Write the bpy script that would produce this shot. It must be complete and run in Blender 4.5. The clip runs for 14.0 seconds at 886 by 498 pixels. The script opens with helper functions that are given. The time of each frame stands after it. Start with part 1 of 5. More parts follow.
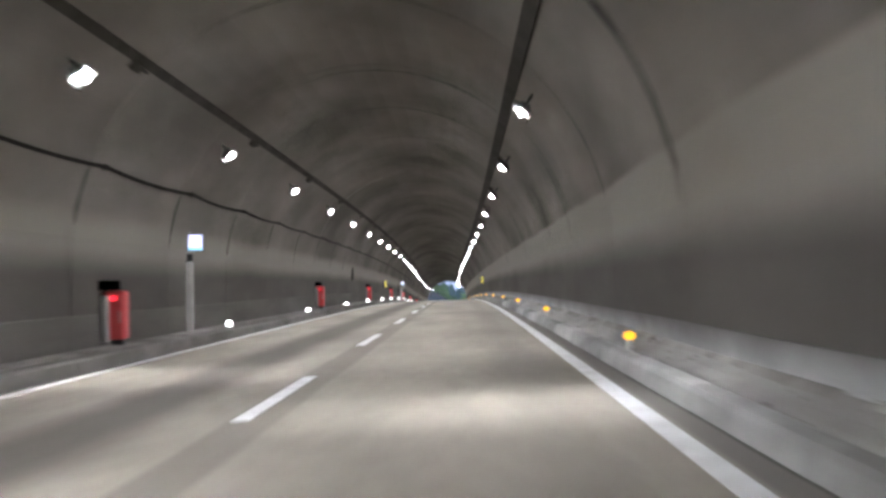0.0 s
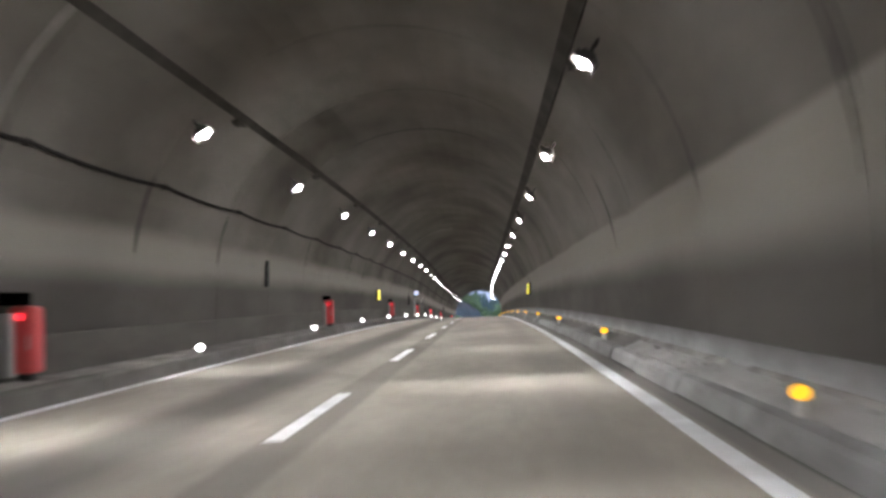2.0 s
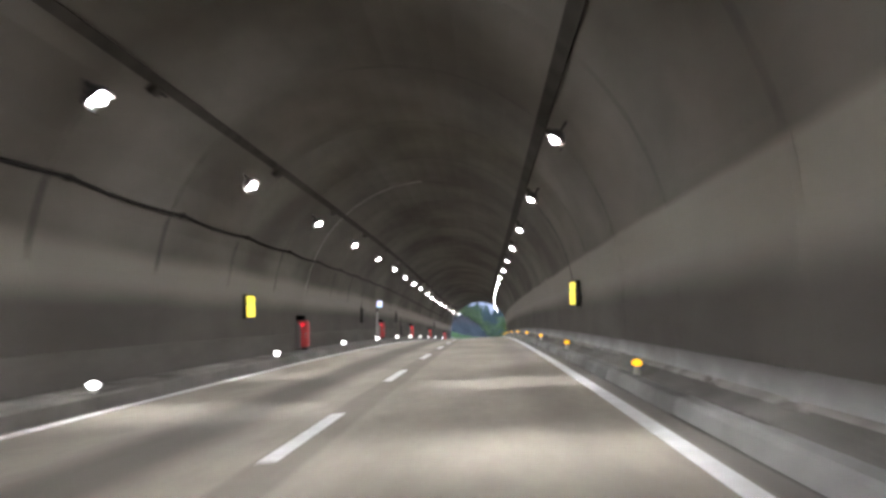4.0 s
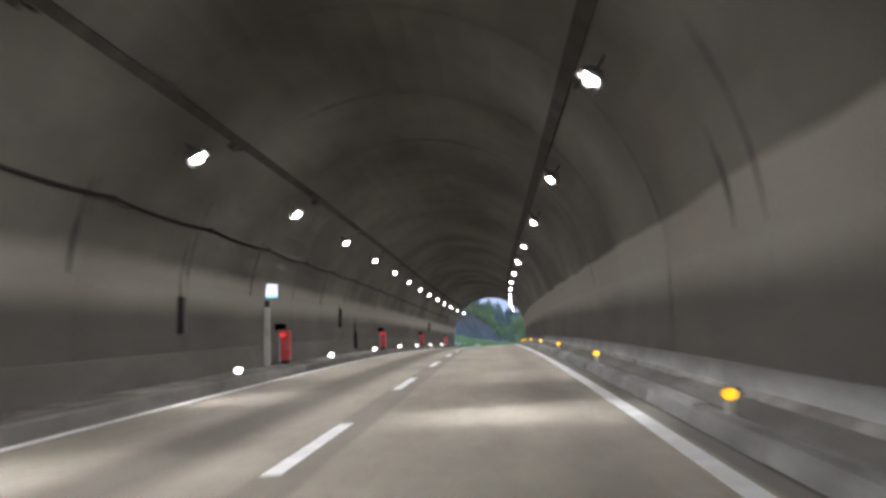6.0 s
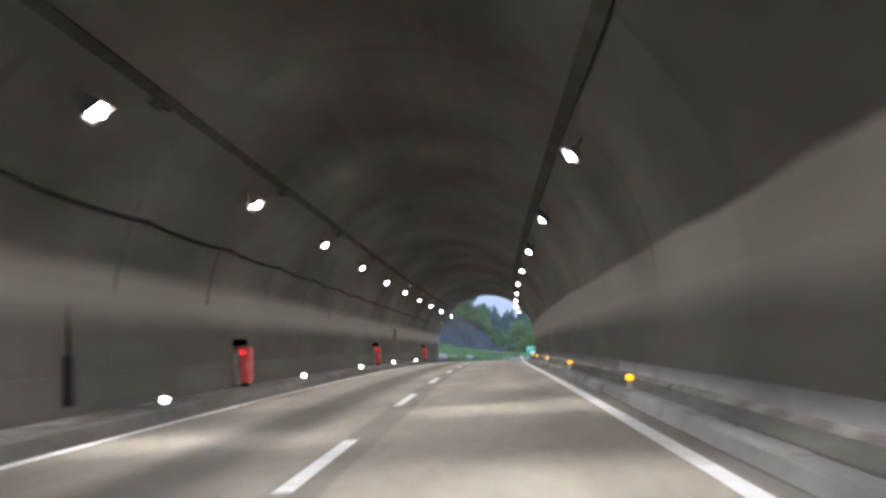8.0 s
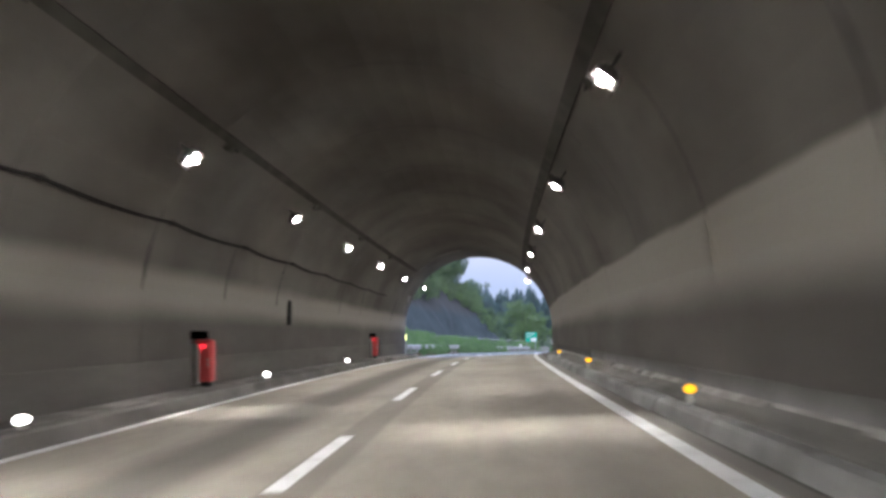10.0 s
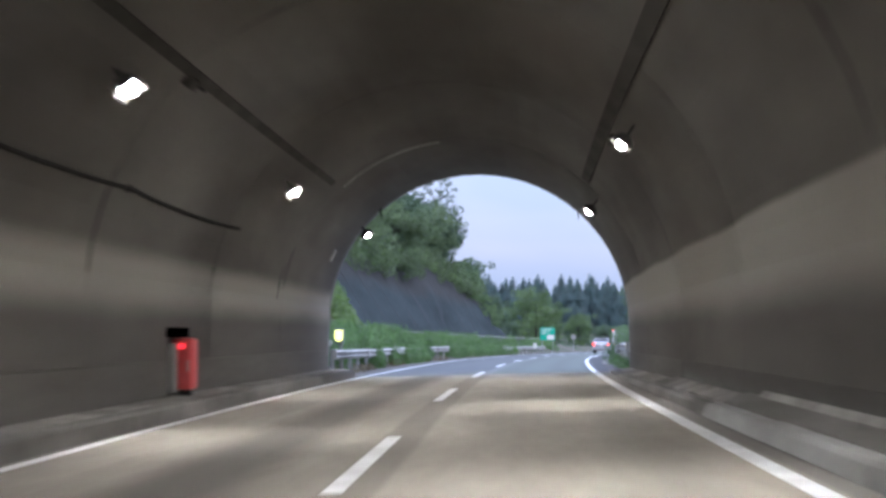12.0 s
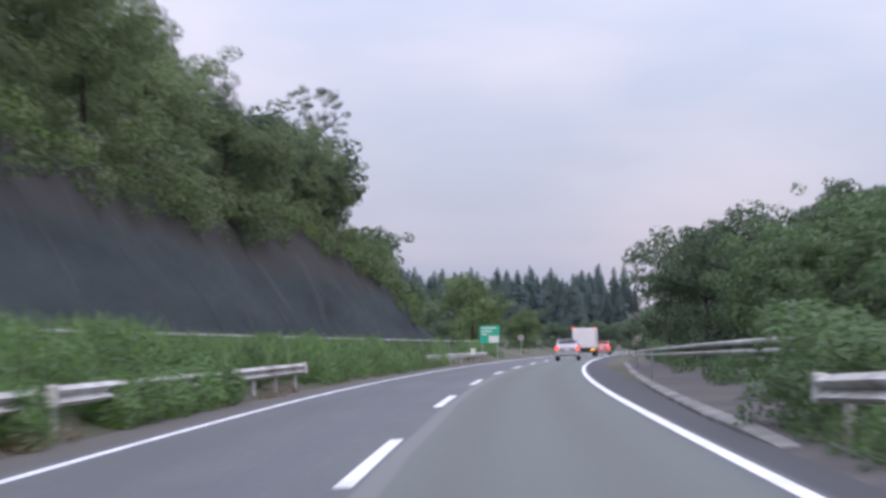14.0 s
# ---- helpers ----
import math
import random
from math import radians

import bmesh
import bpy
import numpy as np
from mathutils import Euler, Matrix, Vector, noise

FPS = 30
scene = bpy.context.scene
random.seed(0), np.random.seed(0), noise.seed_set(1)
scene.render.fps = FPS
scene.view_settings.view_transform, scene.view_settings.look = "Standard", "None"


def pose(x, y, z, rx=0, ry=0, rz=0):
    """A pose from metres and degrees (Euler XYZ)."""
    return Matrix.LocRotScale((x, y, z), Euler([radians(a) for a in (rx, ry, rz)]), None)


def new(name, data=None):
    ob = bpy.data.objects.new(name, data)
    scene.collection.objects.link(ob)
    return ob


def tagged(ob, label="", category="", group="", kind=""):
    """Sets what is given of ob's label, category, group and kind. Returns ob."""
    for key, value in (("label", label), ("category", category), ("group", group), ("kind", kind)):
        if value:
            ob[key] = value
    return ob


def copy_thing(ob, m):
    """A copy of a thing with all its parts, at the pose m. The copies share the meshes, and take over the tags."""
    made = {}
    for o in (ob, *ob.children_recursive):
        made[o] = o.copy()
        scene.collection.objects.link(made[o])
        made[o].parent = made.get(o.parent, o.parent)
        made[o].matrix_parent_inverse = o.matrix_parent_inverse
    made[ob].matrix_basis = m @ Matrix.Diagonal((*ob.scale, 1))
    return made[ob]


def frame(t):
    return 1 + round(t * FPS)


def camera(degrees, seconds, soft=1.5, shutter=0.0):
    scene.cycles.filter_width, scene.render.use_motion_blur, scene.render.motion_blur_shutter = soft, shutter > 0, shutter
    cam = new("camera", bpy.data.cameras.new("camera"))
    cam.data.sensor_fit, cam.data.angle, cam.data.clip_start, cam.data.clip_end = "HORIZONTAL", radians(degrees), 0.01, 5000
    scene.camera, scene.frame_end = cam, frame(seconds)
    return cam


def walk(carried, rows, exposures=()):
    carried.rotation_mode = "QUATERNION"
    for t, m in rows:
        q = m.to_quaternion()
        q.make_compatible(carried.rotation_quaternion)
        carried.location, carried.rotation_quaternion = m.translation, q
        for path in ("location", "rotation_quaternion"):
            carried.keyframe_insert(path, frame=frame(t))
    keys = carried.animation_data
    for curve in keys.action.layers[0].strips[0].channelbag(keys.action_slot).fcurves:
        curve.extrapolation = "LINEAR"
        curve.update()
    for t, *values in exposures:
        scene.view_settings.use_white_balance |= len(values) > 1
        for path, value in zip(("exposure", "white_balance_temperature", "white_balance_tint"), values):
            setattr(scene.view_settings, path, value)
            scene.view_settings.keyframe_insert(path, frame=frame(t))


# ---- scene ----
# The road's centre line: heading, grade and crossfall along the distance s from the start.
ROAD_S = np.arange(-20, 1400, 2.0)
BEND = np.interp(ROAD_S, np.arange(-20, 640, 40.0), (0.0339, 0.0329, -0.0624, -0.0686, -0.1013, 0.0333, -0.0943, 0.0042, 0.0756, 0.1921, 0.2039, 0.7122, 0.4844, 0.7802, 0.45, 0.3, 0.5)) * 1e-3
SAG = np.interp(ROAD_S, np.arange(-20, 640, 40.0), (-0.0673, -0.0664, -0.0267, -0.0612, -0.0863, -0.062, -0.0777, -0.0984, -0.0884, -0.0363, -0.0738, -0.0683, -0.0745, -0.0076, -0.0032, -0.0007, -0.0002)) * 1e-3
CROSS = ((-20, 90, 200, 310, 400, 435, 470, 520, 640), (2.59, 2.681, 2.237, 3.561, 3.215, 2.77, 1.491, 1.712, 1.302))
TURN = np.cumsum(BEND) * 2
TURN -= TURN[10]
GRADE = np.cumsum(SAG) * 2
GRADE -= GRADE[10]
ROAD_X, ROAD_Y, ROAD_Z = (np.cumsum(a) * 2 for a in (np.sin(TURN), np.cos(TURN), GRADE))
ROAD_X, ROAD_Y, ROAD_Z = ROAD_X - ROAD_X[10], ROAD_Y - ROAD_Y[10], ROAD_Z - ROAD_Z[10]


def along(s, a):
    return float(np.interp(s, ROAD_S, a))


def tilt(s):
    """The road's crossfall at s."""
    return float(np.interp(s, CROSS[0], CROSS[1])) * 0.01


def at(s, x, z, road=False):
    """The place x metres right of the centre line and z over it, at distance s; road: z counts from the sloping road surface."""
    th = along(s, TURN)
    if road:
        z += tilt(s) * x
    return Vector((along(s, ROAD_X) + x * math.cos(th), along(s, ROAD_Y) - x * math.sin(th), along(s, ROAD_Z) + z))


def stand(s, x, z, road=False, turn=0.0, lean=0.0):
    """The pose of a thing that stands there; its y axis looks along the road."""
    p = at(s, x, z, road)
    return pose(p.x, p.y, p.z, math.degrees(math.atan(along(s, GRADE))), lean, turn - math.degrees(along(s, TURN)))


# ---- camera ----
EYE = 1.222
EXPOSE = [(0, 0.38, 5990, 10), (3, 0.26, 6230, 10), (8, 0.28, 6230, 10), (11, 0.26, 6360, 10), (12.2, 0.18, 6170, 10), (12.9, 0.18, 6280, 11), (13.5, -0.03, 6450, 16), (14, -0.2, 7400, 15)]
# seconds, distance, offset from the centre line, yaw, pitch, roll
DRIVE = [
    (0.0, 5.381, 2.057, 0.594, 0.869, 0.833),
    (0.5, 20.444, 2.049, 1.161, 1.062, 0.738),
    (1.0, 35.533, 1.975, 1.418, 1.056, 0.780),
    (1.5, 50.826, 1.954, 1.621, 1.081, 0.628),
    (2.0, 66.198, 1.929, 1.576, 1.333, 0.585),
    (2.5, 81.254, 1.906, 1.392, 1.679, 0.202),
    (3.0, 96.152, 1.904, 1.382, 1.822, 0.559),
    (3.8, 120.308, 1.916, 1.398, 1.887, 0.624),
    (4.6, 144.464, 1.927, 1.415, 1.952, 0.688),
    (5.5, 171.640, 1.940, 1.433, 2.025, 0.760),
    (6.0, 186.871, 1.911, 1.631, 2.145, 0.999),
    (6.5, 201.906, 1.857, 1.604, 2.464, 0.770),
    (7.0, 216.915, 1.786, 1.424, 2.694, 0.729),
    (7.5, 231.960, 1.693, 1.289, 2.664, 0.714),
    (8.0, 247.163, 1.688, 1.312, 2.591, 0.654),
    (8.8, 271.341, 1.681, 1.239, 2.530, 0.527),
    (9.7, 298.540, 1.672, 1.158, 2.461, 0.383),
    (10.5, 322.717, 1.665, 1.085, 2.400, 0.256),
    (11.0, 337.745, 1.584, 1.092, 2.443, -0.184),
    (11.5, 352.913, 1.533, 1.485, 2.492, 0.049),
    (12.0, 368.009, 1.354, 1.823, 2.441, -0.154),
    (12.5, 382.934, 1.315, 1.838, 2.564, -0.120),
    (13.0, 397.592, 1.187, 1.482, 2.655, 0.124),
    (13.5, 412.075, 1.226, 1.337, 2.685, 0.577),
    (14.0, 426.326, 1.328, 1.201, 2.729, 0.846),
]


def ride(s, x, yaw, pitch, roll):
    e = at(s, x, EYE, True)
    return pose(e.x, e.y, e.z, 90 + pitch + math.degrees(math.atan(along(s, GRADE))), roll, yaw - math.degrees(along(s, TURN)))


cam = camera(26.41, 14.0, soft=3.1, shutter=0.5)
walk(cam, [(t, ride(*row)) for t, *row in DRIVE], EXPOSE)

# ---- light ----
world = bpy.data.worlds.new("world")
scene.world = world
world.use_nodes = True
wn, wl = world.node_tree.nodes, world.node_tree.links
wn.clear()
sky = wn.new("ShaderNodeTexSky")
sky.sky_type, sky.sun_disc = "NISHITA", False
sky.sun_elevation, sky.sun_rotation = radians(9), radians(200)
coord = wn.new("ShaderNodeTexCoord")
stretch = wn.new("ShaderNodeMapping")
stretch.inputs["Scale"].default_value = (1.0, 1.0, 3.2)
cloud = wn.new("ShaderNodeTexNoise")
cloud.inputs["Scale"].default_value, cloud.inputs["Detail"].default_value, cloud.inputs["Roughness"].default_value = 5.5, 3.0, 0.45
tone = wn.new("ShaderNodeValToRGB")
tone.color_ramp.elements[0].position, tone.color_ramp.elements[0].color = 0.36, (4.6, 5.6, 8.4, 1)
tone.color_ramp.elements[1].position, tone.color_ramp.elements[1].color = 0.64, (6.1, 6.6, 9.2, 1)
cover = wn.new("ShaderNodeMixRGB")
cover.inputs[0].default_value = 0.86
back = wn.new("ShaderNodeBackground")
wout = wn.new("ShaderNodeOutputWorld")
wl.new(coord.outputs["Generated"], stretch.inputs["Vector"])
wl.new(stretch.outputs["Vector"], cloud.inputs["Vector"])
wl.new(cloud.outputs["Fac"], tone.inputs["Fac"])
wl.new(sky.outputs["Color"], cover.inputs[1])
wl.new(tone.outputs["Color"], cover.inputs[2])
# an overcast sky is brighter overhead
up = wn.new("ShaderNodeSeparateXYZ")
rise = wn.new("ShaderNodeMapRange")
rise.inputs["From Min"].default_value, rise.inputs["From Max"].default_value = 0.0, 1.0
rise.inputs["To Min"].default_value, rise.inputs["To Max"].default_value = 0.108, 0.42
wl.new(coord.outputs["Generated"], up.inputs["Vector"])
wl.new(up.outputs["Z"], rise.inputs["Value"])
wl.new(rise.outputs["Result"], back.inputs["Strength"])
wl.new(cover.outputs["Color"], back.inputs["Color"])
wl.new(back.outputs["Background"], wout.inputs["Surface"])
sun = new("sun", bpy.data.lights.new("sun", "SUN"))
sun.data.energy, sun.data.angle, sun.data.color = 0.9, radians(25), (1.0, 0.93, 0.88)
sun.matrix_world = pose(0, 300, 60, 62, 0, 20)

LAMP_GLOW = 1950.0

# ---- materials ----


def paint(name, colour, rough=0.7, vary=0.25, grain=6.0, bump=0.15, metal=0.0, second=None, broad=0.35, uv=False, squash=(1, 1, 1), per_object=0.0, gloss=0.5):
    """A surface with variation at two scales: fine grain and broad stains towards a second colour."""
    m = bpy.data.materials.new(name)
    m.use_nodes = True
    n, l = m.node_tree.nodes, m.node_tree.links
    b = n["Principled BSDF"]
    b.inputs["Roughness"].default_value, b.inputs["Metallic"].default_value = rough, metal
    b.inputs["Specular IOR Level"].default_value = gloss
    tc = n.new("ShaderNodeTexCoord")
    mp = n.new("ShaderNodeMapping")
    mp.inputs["Scale"].default_value = squash
    l.new(tc.outputs["UV" if uv else "Object"], mp.inputs["Vector"])
    fine, wide = n.new("ShaderNodeTexNoise"), n.new("ShaderNodeTexNoise")
    fine.inputs["Scale"].default_value, fine.inputs["Detail"].default_value = grain, 6
    wide.inputs["Scale"].default_value, wide.inputs["Detail"].default_value = broad, 5
    for t in (fine, wide):
        l.new(mp.outputs["Vector"], t.inputs["Vector"])
    second = second or tuple(c * (1 - vary) for c in colour)
    r = n.new("ShaderNodeValToRGB")
    r.color_ramp.elements[0].position, r.color_ramp.elements[0].color = 0.35, (*second, 1)
    r.color_ramp.elements[1].position, r.color_ramp.elements[1].color = 0.65, (*colour, 1)
    l.new(wide.outputs["Fac"], r.inputs["Fac"])
    hsv = n.new("ShaderNodeHueSaturation")
    l.new(r.outputs["Color"], hsv.inputs["Color"])
    mr = n.new("ShaderNodeMapRange")
    mr.inputs["To Min"].default_value, mr.inputs["To Max"].default_value = 1 - vary, 1 + vary
    l.new(fine.outputs["Fac"], mr.inputs["Value"])
    if per_object:
        oi = n.new("ShaderNodeObjectInfo")
        pm = n.new("ShaderNodeMapRange")
        pm.inputs["To Min"].default_value, pm.inputs["To Max"].default_value = 1 - per_object, 1 + per_object
        l.new(oi.outputs["Random"], pm.inputs["Value"])
        mu = n.new("ShaderNodeMath")
        mu.operation = "MULTIPLY"
        l.new(mr.outputs["Result"], mu.inputs[0])
        l.new(pm.outputs["Result"], mu.inputs[1])
        l.new(mu.outputs["Value"], hsv.inputs["Value"])
    else:
        l.new(mr.outputs["Result"], hsv.inputs["Value"])
    l.new(hsv.outputs["Color"], b.inputs["Base Color"])
    if bump:
        bp = n.new("ShaderNodeBump")
        bp.inputs["Strength"].default_value, bp.inputs["Distance"].default_value = bump, 0.02
        l.new(fine.outputs["Fac"], bp.inputs["Height"])
        l.new(bp.outputs["Normal"], b.inputs["Normal"])
    return m


def shine(name, colour, strength):
    m = bpy.data.materials.new(name)
    m.use_nodes = True
    b = m.node_tree.nodes["Principled BSDF"]
    b.inputs["Base Color"].default_value = (*colour, 1)
    b.inputs["Emission Color"].default_value = (*colour, 1)
    b.inputs["Emission Strength"].default_value = strength
    return m


def strips(m, axis, bands, amount_noise=0.15):
    """Lay long soft-edged bands of another colour over a swept surface, across its u or v in metres: (from, to, soft, colour, strength)."""
    n, l = m.node_tree.nodes, m.node_tree.links
    b = n["Principled BSDF"]
    src = b.inputs["Base Color"].links[0].from_socket
    uvn = n.new("ShaderNodeTexCoord")
    sep = n.new("ShaderNodeSeparateXYZ")
    l.new(uvn.outputs["UV"], sep.inputs["Vector"])
    mp = n.new("ShaderNodeMapping")
    mp.inputs["Scale"].default_value = (0.12, 1.2, 1)
    l.new(uvn.outputs["UV"], mp.inputs["Vector"])
    wob = n.new("ShaderNodeTexNoise")
    wob.inputs["Scale"].default_value, wob.inputs["Detail"].default_value = 1.0, 5
    l.new(mp.outputs["Vector"], wob.inputs["Vector"])
    for lo, hi, soft, colour, strength in bands:
        add = n.new("ShaderNodeMath")
        add.operation = "MULTIPLY_ADD"
        l.new(wob.outputs["Fac"], add.inputs[0])
        add.inputs[1].default_value = amount_noise * 2
        v = n.new("ShaderNodeMath")
        v.operation = "ABSOLUTE" if axis == "side" else "ADD"
        l.new(sep.outputs["Y"], v.inputs[0])
        if axis != "side":
            v.inputs[1].default_value = 0.0
        l.new(v.outputs["Value"], add.inputs[2])
        sh = n.new("ShaderNodeMath")
        sh.operation = "SUBTRACT"
        l.new(add.outputs["Value"], sh.inputs[0])
        sh.inputs[1].default_value = amount_noise
        up, dn = n.new("ShaderNodeMapRange"), n.new("ShaderNodeMapRange")
        for q, x, t0, t1 in ((up, lo, 0, 1), (dn, hi, 1, 0)):
            q.interpolation_type = "SMOOTHSTEP"
            q.inputs["From Min"].default_value, q.inputs["From Max"].default_value = x - soft, x + soft
            q.inputs["To Min"].default_value, q.inputs["To Max"].default_value = t0, t1
            l.new(sh.outputs["Value"], q.inputs["Value"])
        mu = n.new("ShaderNodeMath")
        mu.operation = "MULTIPLY"
        l.new(up.outputs["Result"], mu.inputs[0])
        l.new(dn.outputs["Result"], mu.inputs[1])
        st = n.new("ShaderNodeMath")
        st.operation = "MULTIPLY"
        l.new(mu.outputs["Value"], st.inputs[0])
        st.inputs[1].default_value = strength
        mx = n.new("ShaderNodeMixRGB")
        l.new(st.outputs["Value"], mx.inputs[0])
        l.new(src, mx.inputs[1])
        mx.inputs[2].default_value = (*colour, 1)
        src = mx.outputs["Color"]
    l.new(src, b.inputs["Base Color"])
    return m


def dim_along(m, u0, u1, least):
    """Dimming along the way, put into the colour: it falls to a share between u0 and u1 metres."""
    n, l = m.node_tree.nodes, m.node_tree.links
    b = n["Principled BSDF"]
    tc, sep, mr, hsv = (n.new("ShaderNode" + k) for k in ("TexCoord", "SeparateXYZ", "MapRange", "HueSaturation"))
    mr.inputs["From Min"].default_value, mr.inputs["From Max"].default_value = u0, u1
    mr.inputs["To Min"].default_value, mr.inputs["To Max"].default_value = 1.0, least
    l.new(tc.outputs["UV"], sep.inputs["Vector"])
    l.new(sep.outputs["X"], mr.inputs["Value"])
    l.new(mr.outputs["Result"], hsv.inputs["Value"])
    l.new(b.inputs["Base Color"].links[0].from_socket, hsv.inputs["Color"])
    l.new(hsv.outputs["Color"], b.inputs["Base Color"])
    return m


CONCRETE_ROAD = strips(
    paint("road_concrete", (0.40, 0.365, 0.31), 0.85, 0.14, 7.0, 0.12, second=(0.29, 0.265, 0.225), broad=0.8, uv=True, squash=(0.12, 0.7, 1), gloss=0.12), "v",
    # last band: dirt and shade at the right kerb foot, put into the colour
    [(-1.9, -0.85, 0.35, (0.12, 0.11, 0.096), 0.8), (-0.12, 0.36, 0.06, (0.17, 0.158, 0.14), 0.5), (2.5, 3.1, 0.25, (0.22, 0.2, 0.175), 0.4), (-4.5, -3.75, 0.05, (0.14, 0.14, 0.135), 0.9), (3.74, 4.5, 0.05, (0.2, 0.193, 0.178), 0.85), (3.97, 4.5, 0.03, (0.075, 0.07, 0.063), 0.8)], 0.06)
ASPHALT = strips(
    paint("asphalt", (0.138, 0.15, 0.151), 0.75, 0.2, 9.0, 0.2, second=(0.115, 0.125, 0.126), broad=0.6, uv=True, squash=(0.15, 1, 1), gloss=0.25), "v",
    [(0.15, 3.4, 0.12, (0.143, 0.165, 0.143), 0.85), (0.13, 0.36, 0.04, (0.21, 0.215, 0.21), 0.6), (0.6, 1.25, 0.3, (0.118, 0.125, 0.114), 0.5), (2.15, 2.8, 0.3, (0.118, 0.125, 0.114), 0.5), (-1.35, -0.7, 0.3, (0.112, 0.117, 0.128), 0.45), (-2.9, -2.2, 0.3, (0.112, 0.117, 0.128), 0.45), (3.75, 8.0, 0.05, (0.06, 0.06, 0.064), 0.88), (-8, -3.9, 0.2, (0.12, 0.105, 0.09), 0.8)], 0.05)
LINE_WHITE = paint("line_paint", (0.87, 0.88, 0.90), 0.75, 0.1, 14.0, 0.15, second=(0.70, 0.705, 0.71), broad=1.5, gloss=0.2)
# exhaust soot; the vault's dimming towards the mouth is put into its colour
SOOT_DIMMED = strips(
    dim_along(paint("sooty_dimmed_lining", (0.29, 0.27, 0.24), 0.95, 0.2, 1.3, 0.3, second=(0.165, 0.152, 0.134), broad=0.5, uv=True, squash=(0.16, 0.55, 1), gloss=0.08), -10, 240, 0.56), "v",
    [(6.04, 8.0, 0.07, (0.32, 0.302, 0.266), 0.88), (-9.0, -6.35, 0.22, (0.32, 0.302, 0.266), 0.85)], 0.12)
# paler from mid-height up, meeting the pale band at the lining's foot
PANELS = {}
for word, band in (("left", (0.95, 4.0, 0.3, (0.316, 0.298, 0.263), 0.86)), ("right", (1.0, 4.0, 0.34, (0.316, 0.298, 0.263), 0.88))):
    PANELS[word] = strips(paint("wall_tone_" + word, (0.122, 0.113, 0.102), 0.85, 0.18, 1.4, 0.12, second=(0.09, 0.083, 0.074), broad=0.45, uv=True, squash=(0.15, 1.0, 1), gloss=0.12), "v", [band], 0.12)
# plinth tones: dark along the top edge, darker in steps towards the mouth
PLINTH_PALE = strips(paint("pale_plinth", (0.6, 0.605, 0.61), 0.85, 0.2, 3.0, 0.3, second=(0.42, 0.42, 0.42), broad=0.7, uv=True, squash=(0.5, 2, 1), gloss=0.1), "v", [(0.5, 2.0, 0.28, (0.095, 0.088, 0.079), 0.9)], 0.08)
PLINTH_GREY = strips(paint("grey_plinth", (0.4, 0.398, 0.39), 0.86, 0.2, 3.0, 0.3, second=(0.28, 0.277, 0.27), broad=0.7, uv=True, squash=(0.5, 2, 1), gloss=0.1), "v", [(0.45, 2.0, 0.26, (0.095, 0.088, 0.079), 0.9)], 0.08)
PLINTH_MID = strips(paint("mid_plinth", (0.21, 0.206, 0.197), 0.88, 0.3, 4.0, 0.3, second=(0.13, 0.126, 0.118), broad=0.7, uv=True, squash=(0.5, 2, 1), gloss=0.1), "v", [(0.35, 2.0, 0.22, (0.08, 0.075, 0.067), 0.85)], 0.08)
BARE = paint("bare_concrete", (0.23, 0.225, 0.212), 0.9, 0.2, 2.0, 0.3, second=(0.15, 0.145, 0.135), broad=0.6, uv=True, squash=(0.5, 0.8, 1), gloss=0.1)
PLINTH_BROWN = paint("brown_plinth", (0.155, 0.145, 0.133), 0.9, 0.14, 3.0, 0.2, second=(0.115, 0.107, 0.097), broad=0.7, uv=True, squash=(0.15, 1.5, 1), gloss=0.1)
LEDGE_GRIMY = paint("grimy_ledge", (0.25, 0.238, 0.22), 0.9, 0.28, 4.0, 0.35, second=(0.13, 0.122, 0.11), broad=0.6, gloss=0.1)
KERB_GRIMY = paint("grimy_kerb", (0.21, 0.2, 0.185), 0.9, 0.2, 5.0, 0.3, second=(0.13, 0.123, 0.112), broad=0.9, squash=(1, 0.2, 1), per_object=0.12, gloss=0.1)
KERB_PALE = paint("roadside_kerb", (0.30, 0.295, 0.28), 0.9, 0.25, 5.0, 0.4, second=(0.19, 0.185, 0.17), broad=0.9, per_object=0.15, gloss=0.1)
LEDGE_MID = paint("mid_ledge", (0.25, 0.242, 0.225), 0.9, 0.28, 3.0, 0.35, second=(0.15, 0.143, 0.13), broad=0.6, squash=(1, 0.2, 1), gloss=0.1)
KERB_MID = paint("mid_kerb", (0.36, 0.36, 0.35), 0.88, 0.2, 5.0, 0.3, second=(0.2, 0.196, 0.187), broad=0.9, squash=(1, 0.2, 1), per_object=0.12, gloss=0.1)
DUST = paint("pale_dust", (0.42, 0.408, 0.38), 0.95, 0.25, 6.0, 0.4, second=(0.25, 0.24, 0.222), broad=0.8, gloss=0.05)
KERB = paint("kerb_concrete", (0.54, 0.54, 0.53), 0.85, 0.2, 5.0, 0.3, second=(0.23, 0.225, 0.215), broad=0.9, squash=(1, 0.2, 1), per_object=0.12, gloss=0.1)
LEDGE = paint("ledge_concrete", (0.5, 0.49, 0.47), 0.85, 0.25, 3.0, 0.35, second=(0.29, 0.28, 0.265), broad=0.6, squash=(1, 0.2, 1), gloss=0.1)
SOOT_RUN = paint("soot_run", (0.034, 0.031, 0.028), 0.95, 0.3, 3.0, 0.1, second=(0.024, 0.022, 0.02), broad=0.9)
JOINT = paint("joint_dark", (0.03, 0.027, 0.024), 0.95, 0.2, 3.0, 0.1, broad=0.6)
LEAK = paint("lime_strip", (0.34, 0.325, 0.30), 0.8, 0.25, 3.0, 0.2, second=(0.2, 0.19, 0.17), broad=0.9)
